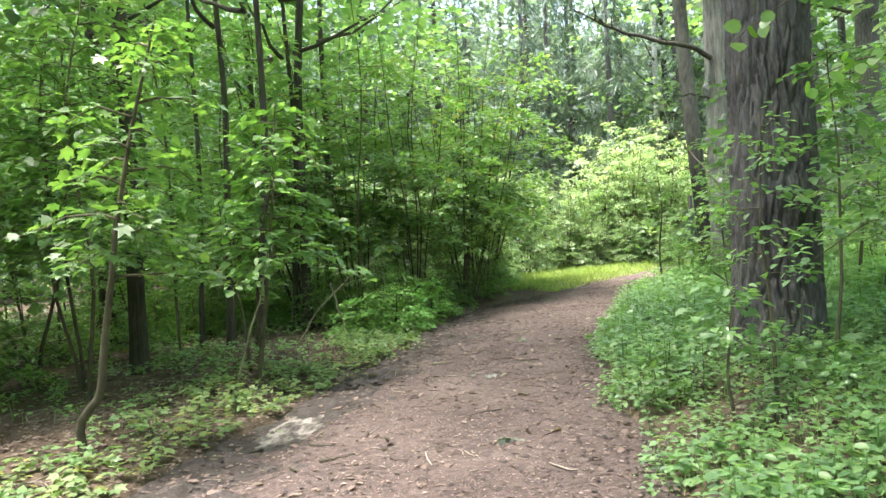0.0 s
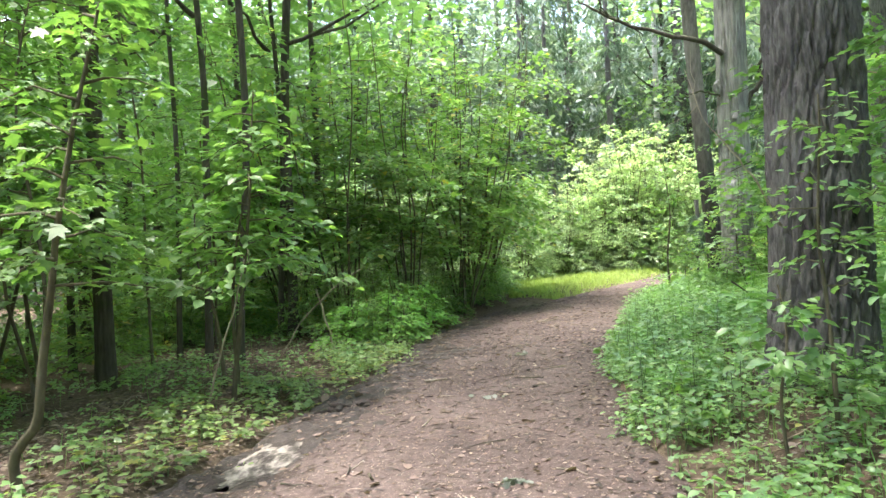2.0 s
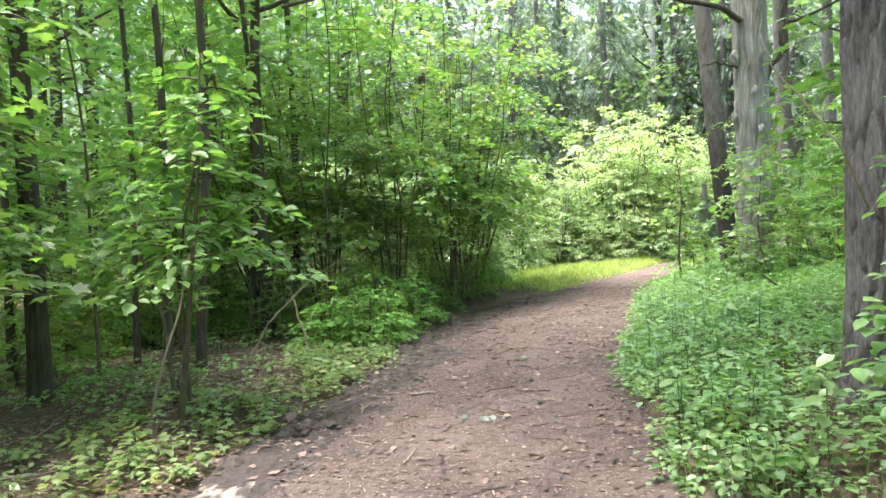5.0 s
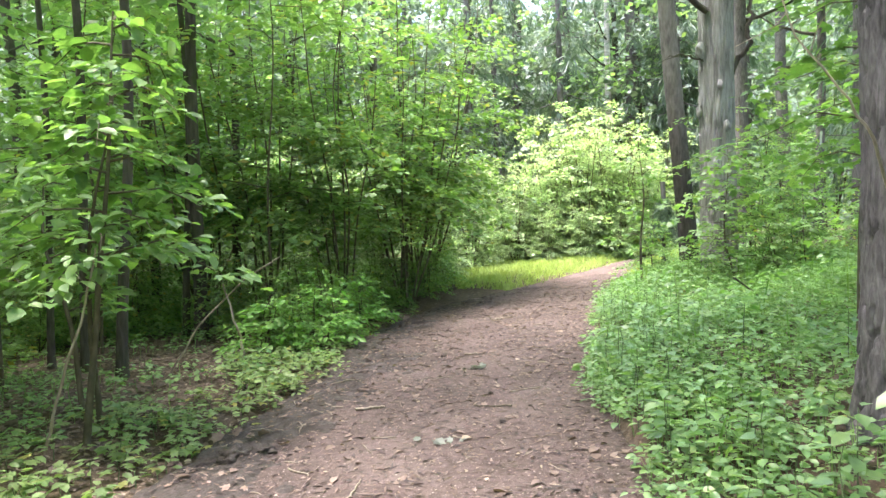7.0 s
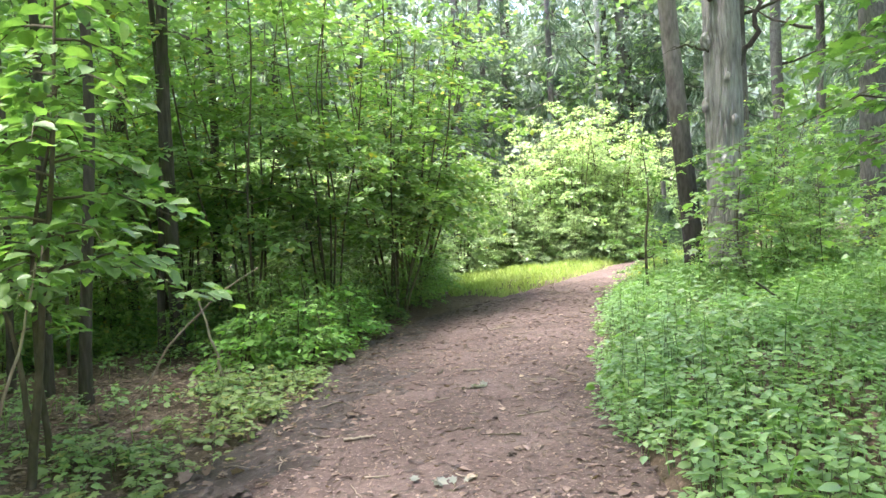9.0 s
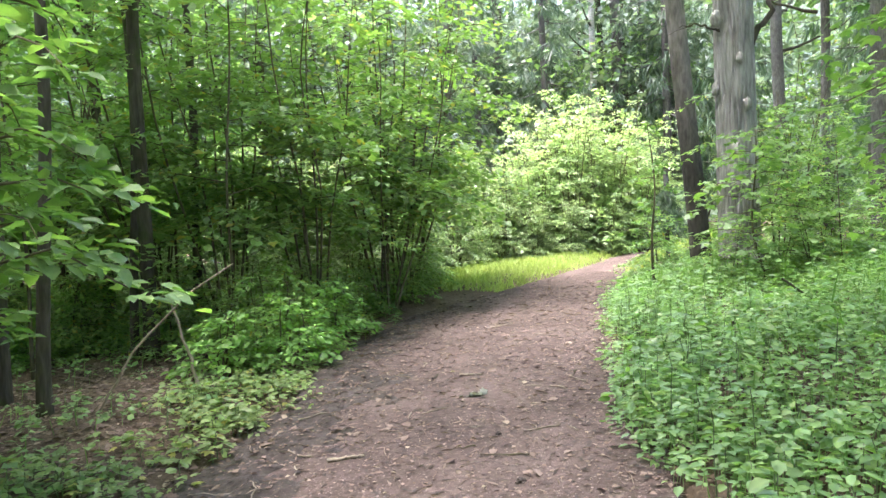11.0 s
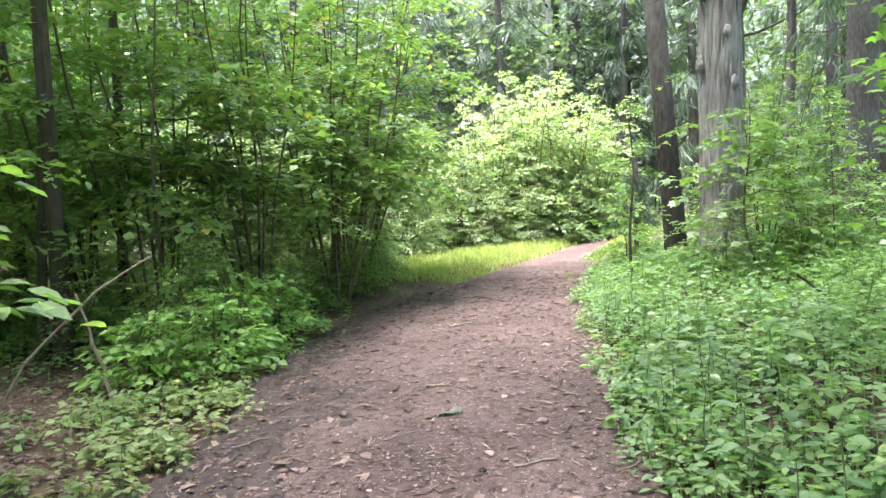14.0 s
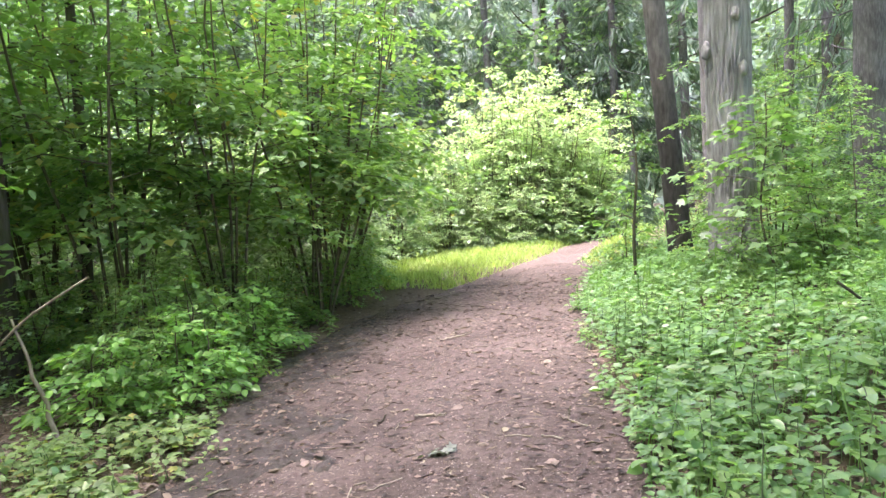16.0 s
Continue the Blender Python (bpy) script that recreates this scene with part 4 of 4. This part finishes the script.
herbs("herb_layer", "scattered green herbs under the saplings", 3600, (-11, -2.0, -2, 22), 0.10, 0.26, M_HERB, 904, deep_left, 0.9, RHOMB)
herbs("herb_layer", "green herbs under the thicket and far trees", 4200, (-16, 1.5, 14, 36), 0.17, 0.34, M_HERB, 905, lambda x, y: (x < edge_l(y) - 0.4) & ~((x > -0.5) & (y < 25)), 1.0, RHOMB)


def grass(count, seed):
    g = np.random.default_rng(seed)
    x, y = g.uniform(-2.5, 9.0, count), g.uniform(16.2, 29, count)
    lo = edge_l(y)
    ok = ((x < lo + 0.15) & (x > -0.4 + 0.6 * vnoise(y, 2, 8)) & (y > 18.2) & (fbm(x, y, 66) > -0.55)) | ((x > edge_r(y) - 0.1) & (x < edge_r(y) + 1.2) & (y > 19))
    x, y = x[ok], y[ok]
    n = len(x)
    P = np.stack([x, y, land(x, y) - 0.01], 1)
    D = np.stack([g.normal(0, 0.45, n), g.normal(0, 0.45, n), np.ones(n)], 1)
    shape = (NEEDLE[0] * [1.3, 1, 3], NEEDLE[1])
    return leaf_arrays(P, D, g.normal(0, 1, (n, 3)), g.uniform(0.08, 0.22, n), shape)


tagged(part("grass", mesh_of("grass", *grass(42000, 31)), M_GRASS), "bright yellow-green grass verge at the bend", "grass", kind="stuff")


def litter(name, label, count, box, height, keep, size, material_, seed, shape=OVATE, lift=0.004):
    g = np.random.default_rng(seed)
    x, y = g.uniform(box[0], box[1], count), box[2] + (box[3] - box[2]) * g.uniform(0, 1, count) ** 0.8
    ok = keep(x, y)
    x, y = x[ok], y[ok]
    n = len(x)
    a = g.uniform(0, 6.28, n)
    P = np.stack([x, y, height(x, y) + lift], 1)
    D = np.stack([np.cos(a), np.sin(a), g.uniform(-0.05, 0.25, n)], 1)
    tagged(part(name, mesh_of(name, *leaf_arrays(P, D, g.normal(0, 0.22, (n, 3)) + [0, 0, 1], size * g.uniform(0.35, 1.2, n) ** 1.3, shape)), material_), label, "leaf litter", kind="stuff")


top_of_path = lambda x, y: np.maximum(trod(x, y), mud_top(x, y))
on_path = lambda x, y: (x < edge_r(y) - 0.03) & (x > edge_l(y) + 0.05) & (((x + 1.88) / 0.3) ** 2 + ((y - 6.6) / 0.8) ** 2 > 1)
near_edge = lambda x, y: on_path(x, y) & ((edge_r(y) - x < 0.45) | (x - edge_l(y) < 0.8))
off_path = lambda x, y: (x < edge_l(y) + 0.1) | (x > edge_r(y) - 0.1)
litter("leaf_litter", "small pale scraps of dry leaf strewn on the path", 19000, (-2.6, 4.2, 2.0, 20), top_of_path, on_path, 0.035, M_DRY, 71, RHOMB)
litter("leaf_litter", "small dark scraps of rotted leaf strewn on the path", 13000, (-2.6, 4.2, 2.0, 20), top_of_path, on_path, 0.038, M_ROT, 74, RHOMB)
litter("leaf_litter", "dry leaves gathered along the path edges", 7000, (-2.6, 4.2, -1.0, 18), top_of_path, near_edge, 0.042, M_DRY, 72, RHOMB)
litter("leaf_litter", "dark wet leaves gathered along the path edges", 7000, (-2.6, 4.2, -1.0, 18), top_of_path, near_edge, 0.048, M_ROT, 75, RHOMB, 0.012)
litter("leaf_litter", "old brown leaves covering the forest floor", 16000, (-7, 5, -3.0, 18), land, off_path, 0.07, M_DRY, 73, OVATE, 0.006)
litter("leaf_litter", "dark rotted leaves covering the forest floor", 7000, (-7, 5, -3.0, 18), land, off_path, 0.06, M_ROT, 76, RHOMB, 0.008)
litter("leaf_litter", "larger dry leaves lying on the path", 1300, (-2.6, 4.2, 2.0, 18), top_of_path, on_path, 0.085, M_DRY, 77, OVATE, 0.004)
litter("leaf_litter", "brown leaves lying thick beside the path", 13000, (-4.8, -1.3, 2.0, 15), land, off_path, 0.06, M_DRY, 78, OVATE, 0.006)
straw(9000, 81, top_of_path, on_path, (-2.6, 4.2, -1.0, 18), "fine pale straw and needles on the path", M_DRY)
straw(9000, 82, top_of_path, on_path, (-2.6, 4.2, -1.0, 18), "fine dark needles on the path", M_ROT)
straw(9000, 83, land, off_path, (-5, 4, 2.0, 15), "fine straw on the forest floor", M_DRY)


def twigs(count, seed, height, keep, box, longest, label):
    g = np.random.default_rng(seed)
    out = []
    while len(out) < count:
        x, y = g.uniform(box[0], box[1]), g.uniform(box[2], box[3])
        if not keep(np.array([x]), np.array([y]))[0]:
            continue
        L, a = g.uniform(0.06, longest), g.uniform(0, 6.28)
        s = np.linspace(-0.5, 0.5, 5)
        X = x + L * s * math.cos(a) + g.normal(0, 0.05 * L, 5)
        Y = y + L * s * math.sin(a) + g.normal(0, 0.05 * L, 5)
        r = g.uniform(0.002, 0.006)
        out.append(tube_arrays(np.stack([X, Y, height(X, Y) + r + 0.004], 1), np.full(5, r), 5))
    tagged(part("twigs", mesh_of("twigs", *joined(out)), M_DEAD), label, "twigs", kind="stuff")


twigs(110, 5, top_of_path, on_path, (-2.3, 3.5, 2.2, 18), 0.28, "thin broken twigs lying on the path")
twigs(320, 6, land, off_path, (-6, 4, 2.2, 16), 0.7, "thin dead sticks on the forest floor")


# single things on the path
def leaf_clump(x, y, count, size, label, material_, seed, name="fallen_leaves"):
    g = np.random.default_rng(seed)
    x_, y_ = x + g.normal(0, size * 0.8, count), y + g.normal(0, size * 0.5, count)
    P = np.stack([x_, y_, top_of_path(x_, y_) + 0.008 + 0.012 * g.uniform(0, 1, count)], 1)
    a = g.uniform(0, 6.28, count)
    D = np.stack([np.cos(a), np.sin(a), g.uniform(-0.1, 0.5, count)], 1)
    V, F = leaf_arrays(P, D, g.normal(0, 0.5, (count, 3)) + [0, 0, 1], size * g.uniform(0.6, 1.2, count), LOBED)
    tagged(part(name, mesh_of(name, V, F), material_), label, "leaf")


leaf_clump(0.0, 10.3, 9, 0.085, "crumpled grey-green fallen leaves on the path", M_WILT, 1)
leaf_clump(-0.26, 7.97, 7, 0.085, "small clump of wilted leaves on the path", M_WILT, 2)
leaf_clump(0.0, 5.56, 30, 0.05, "curled grey-green scrap of lichen bark on the path", M_WILT, 3, "bark_scrap")
leaf_clump(-1.94, 8.6, 4, 0.10, "large pale dry leaf at the muddy edge", M_DRY, 4)
leaf_clump(-1.82, 8.45, 3, 0.09, "large pale dry leaf at the muddy edge", M_DRY, 6)


def clod(x, y, r, label, name, mat, seed, squash=0.5):
    bm = bmesh.new()
    bmesh.ops.create_icosphere(bm, subdivisions=4, radius=r)
    for v in bm.verts:
        v.co *= 1 + 0.5 * noise.noise(v.co / r * 1.6 + Vector((seed, 0, 0))) + 0.25 * noise.noise(v.co / r * 5)
        v.co.z *= squash
    bmesh.ops.translate(bm, verts=bm.verts, vec=(x, y, float(top_of_path(x, y)) + r * squash * 0.3))
    for f in bm.faces:
        f.smooth = True
    tagged(part(name, bm, mat), label, "clod" if name == "mud_clod" else "stone")


clod(-1.72, 8.05, 0.13, "lump of dark turned-up mud beside the puddle", "mud_clod", M_MUD, 1, 0.45)
clod(-1.55, 8.10, 0.09, "lump of dark turned-up mud beside the puddle", "mud_clod", M_MUD, 2, 0.4)
clod(-1.90, 8.0, 0.10, "lump of dark turned-up mud beside the puddle", "mud_clod", M_MUD, 3, 0.4)
clod(0.18, 8.35, 0.028, "small dark pine cone lying on the path", "pine_cone", M_MUD, 5, 0.7)
clod(0.12, 9.2, 0.022, "small dark pine cone lying on the path", "pine_cone", M_MUD, 6, 0.7)


def stick(points, r, label, name="stick", mat=M_DEAD, seed=0):
    g = np.random.default_rng(seed)
    P = np.array(points, float)
    s = np.linspace(0, len(P) - 1, 14)
    Q = np.stack([np.interp(s, range(len(P)), P[:, k]) for k in range(3)], 1) + g.normal(0, r * 0.4, (14, 3))
    tagged(part(name, mesh_of(name, *tube_arrays(Q, r * (1 - 0.55 * np.linspace(0, 1, 14)), 8)), mat), label, "stick")


def at_ground(x, y, h=0.0, f=land):
    return (x, y, float(f(x, y)) + h)


stick([at_ground(-1.02, 9.0, 0.015, trod), at_ground(-0.78, 9.05, 0.015, trod)], 0.014, "short brown twig lying on the path", seed=1)
stick([at_ground(-0.1, 11.1, 0.012, trod), at_ground(0.12, 11.05, 0.012, trod)], 0.012, "short brown twig lying on the path", seed=2)
stick([at_ground(-0.76, 7.0, 0.01, trod), at_ground(-0.72, 7.35, 0.01, trod)], 0.008, "pale straight twig lying on the path", seed=3)
stick([at_ground(0.3, 13.7, 0.012, trod), at_ground(0.65, 13.8, 0.012, trod)], 0.012, "short brown twig lying on the path", seed=4)
stick([at_ground(-3.3, 10.5, -0.02), (-3.11, 10.5, 0.19), (-2.9, 10.5, 0.51), (-2.6, 10.5, 0.80), (-2.33, 10.5, 1.02), (-2.0, 10.5, 1.2)], 0.013, "pale dead stick leaning out of the undergrowth", "dead_stick", seed=5)
stick([(2.69, 10.47, 0.84), (2.98, 10.47, 0.6), (3.25, 10.47, 0.3), at_ground(3.4, 10.45, -0.03)], 0.011, "thin dark dead branch sticking out of the herbs", "dead_stick", M_BARK, seed=9)
stick([at_ground(-2.74, 11.5, -0.05), (-2.82, 11.5, 0.3), (-2.98, 11.5, 0.85)], 0.022, "pale leaning dead stem at the path edge", "leaning_stick", seed=6)
stick([at_ground(-3.07, 8.0, -0.03), (-2.95, 8.0, 0.35), (-2.72, 8.0, 0.98), (-2.62, 8.0, 1.4)], 0.014, "thin pale bent stem at the path edge", "leaning_stick", seed=7)
stick([at_ground(-3.6, 7.0, 0.03), at_ground(-2.3, 7.1, 0.03)], 0.016, "thin dead stick lying on the litter", seed=8)


# single plants and leaves that can be told apart at the path edges
def small_plant(seed, tall, size, tiers, shape):
    g = np.random.default_rng(seed)
    s = np.linspace(0, 1, 6)
    pts = np.stack([g.normal(0, 0.01, 6) * s, g.normal(0, 0.01, 6) * s, tall * s], 1)
    P, D, N, S = [], [], [], []
    for k in range(tiers):
        f = 1 - 0.7 * k / tiers
        m = 3 if k == 0 else 2
        a = k * 1.57 + np.arange(m) * 2 * np.pi / m + g.normal(0, 0.25, m)
        out = np.stack([np.cos(a), np.sin(a), g.uniform(-0.35, 0.2, m)], 1)
        P.append(np.array([0, 0, tall * f]) + out * 0.03)
        D.append(out)
        N.append(g.normal(0, 0.25, (m, 3)) + [0, 0, 1])
        S.append(size * g.uniform(0.7, 1.15, m) * (0.8 + 0.3 * k / tiers))
    return (mesh_of("stem", *tube_arrays(pts, 0.003 * (1 - 0.6 * s) + 0.0008, 5)),
            mesh_of("leaves", *leaf_arrays(*(np.concatenate(v) for v in (P, D, N, S)), shape)))


M_STALK = leaf_material("green_stalk", (0.05, 0.08, 0.03), (0.08, 0.12, 0.04), (0.12, 0.16, 0.06), 0.1)
SEEDLINGS = [small_plant(600 + k, 0.09 + 0.03 * k, 0.085, 2 + k % 2, (LOBED, OVATE)[k % 2]) for k in range(4)]
HERBS = [small_plant(620 + k, 0.22 + 0.05 * k, 0.085, 4, OVATE) for k in range(5)]


def plants(name, kinds, count, spot, label, category, group, material_, seed):
    g = np.random.default_rng(seed)
    for k in range(count):
        x, y = spot(g)
        t = thing(name, x, y, float(land(x, y)) - 0.01, label, category, group, turn=g.uniform(0, 360), scale=g.uniform(0.75, 1.25))
        stem, leaves = kinds[k % len(kinds)]
        part("stem", stem, M_STALK, t)
        part("leaves", leaves, material_, t)


def left_spot(g):
    y = float(g.uniform(4.5, 14.5))
    return float(edge_l(y)) - abs(float(g.normal(0.1, 0.42))) + 0.02 - (0.1 if y < 8.5 else 0.0), y


def right_spot(g):
    y = float(g.uniform(5.4, 13.5))
    return float(edge_r(y)) + 0.05 + abs(float(g.normal(0, 0.5))), y


plants("seedling", SEEDLINGS, 190, left_spot, "pale green seedling rooted in leaf litter at the path edge", "seedling", "seedlings by the path", M_PALEHERB, 640)
def clump_spot(g):
    x, y = [(-1.95, 9.6), (-1.75, 11.2), (-2.75, 7.3), (-3.1, 6.3), (-2.3, 10.4), (-2.6, 8.6), (-1.9, 10.0), (-2.5, 11.0)][int(g.integers(0, 8))]
    return x + float(g.normal(0, 0.2)), y + float(g.normal(0, 0.3))


plants("seedling", SEEDLINGS[2:] + HERBS[:1], 130, clump_spot, "leafy pale green seedling in a clump beside the path", "seedling", "seedling clumps", M_PALEHERB, 642)
plants("herb_plant", HERBS, 170, right_spot, "upright green herb with paired leaves on the bank", "plant", "herbs by the path", M_HERB, 641)


def fallen_leaf(seed, shape):
    g = np.random.default_rng(seed)
    V, F = leaf_arrays(np.zeros((1, 3)), np.array([[1.0, 0, 0.1]]), np.array([[0, 0.15, 1.0]]), np.array([0.07]), shape)
    V[:, 2] += g.normal(0, 0.004, len(V)) + 0.9 * (V[:, 0] - 0.04) ** 2 * 4 + 1.5 * V[:, 1] ** 2 + 0.004
    return mesh_of("fallen_leaf", V, F)


FALLEN = [fallen_leaf(k, (LOBED, OVATE, LOBED)[k % 3]) for k in range(3)]
g = np.random.default_rng(655)
for k in range(130):
    y = float(g.uniform(3.0, 15.0))
    side = g.uniform(0, 1)
    x = float(edge_l(y)) + abs(float(g.normal(0.1, 0.5))) if side < 0.45 else float(edge_r(y)) - abs(float(g.normal(0.05, 0.35))) if side < 0.75 else float(g.uniform(edge_l(y) + 0.3, edge_r(y) - 0.2))
    lf = part("fallen_leaf", FALLEN[k % 3], M_DRY)
    lf.matrix_basis = pose(x, y, float(top_of_path(x, y)) + 0.002, 0, 0, g.uniform(0, 360))
    lf.scale = (float(g.uniform(0.5, 1.2)),) * 3
    tagged(lf, "dry curled brown leaf lying on the earth path", "leaf", "fallen leaves on the path")
for k in range(15):
    y = float(g.uniform(3.5, 14))
    x = float(g.uniform(edge_l(y) + 0.1, edge_r(y) - 0.1))
    a, L = g.uniform(0, 6.28), g.uniform(0.1, 0.32)
    dx, dy = 0.5 * L * math.cos(a), 0.5 * L * math.sin(a)
    stick([at_ground(x - dx, y - dy, 0.012, trod), at_ground(x, y, 0.014, trod), at_ground(x + dx, y + dy, 0.012, trod)], float(g.uniform(0.004, 0.009)), "small broken twig lying on the path", "twig", (M_STEM, M_BARK)[k % 2], 700 + k)


# far woods that close the view all round, greyed to stand in for haze
def far_woods(count, seed):
    g = np.random.default_rng(seed)
    a, d = g.uniform(0, 6.28, count), g.uniform(38, 72, count)
    x, y = d * np.cos(a), 9 + d * np.sin(a)
    top = 23 + 6 * vnoise(a * 9, 1, 2) * 2
    z = land(x, y) + top * g.uniform(0, 1, count) ** 1.3
    D = g.normal(0, 1, (count, 3))
    return leaf_arrays(np.stack([x, y, z], 1), D, g.normal(0, 0.5, (count, 3)) + [0, 0, 1], g.uniform(0.5, 1.05, count), RHOMB)


tagged(part("far_woods", mesh_of("far_woods", *far_woods(90000, 9)), M_HAZED), "distant woodland between the trunks, its green paled for haze", "woods", kind="stuff")


# the edge of the wood far behind everything, a wall with painted haze
def wood_edge(radius, seed):
    a = np.linspace(0, 2 * np.pi, 241)
    top = 30 + 7 * fbm(np.cos(a) * 9, np.sin(a) * 9, seed) + 2 * vnoise(a * 70, 3, seed)
    rows = [np.stack([radius * np.cos(a), 9 + radius * np.sin(a), -2 + (top + 2) * f], 1) for f in np.linspace(0, 1, 6)]
    idx = np.arange(6 * 241).reshape(6, 241)
    faces = np.stack([idx[:-1, :-1], idx[:-1, 1:], idx[1:, 1:], idx[1:, :-1]], -1).reshape(-1, 4)
    return mesh_of("backdrop", np.concatenate(rows), faces)


tagged(part("backdrop", wood_edge(85, 4), M_HAZE_PAINT), "plain wall painted as hazy grey-green distant woodland", "backdrop", kind="structure")
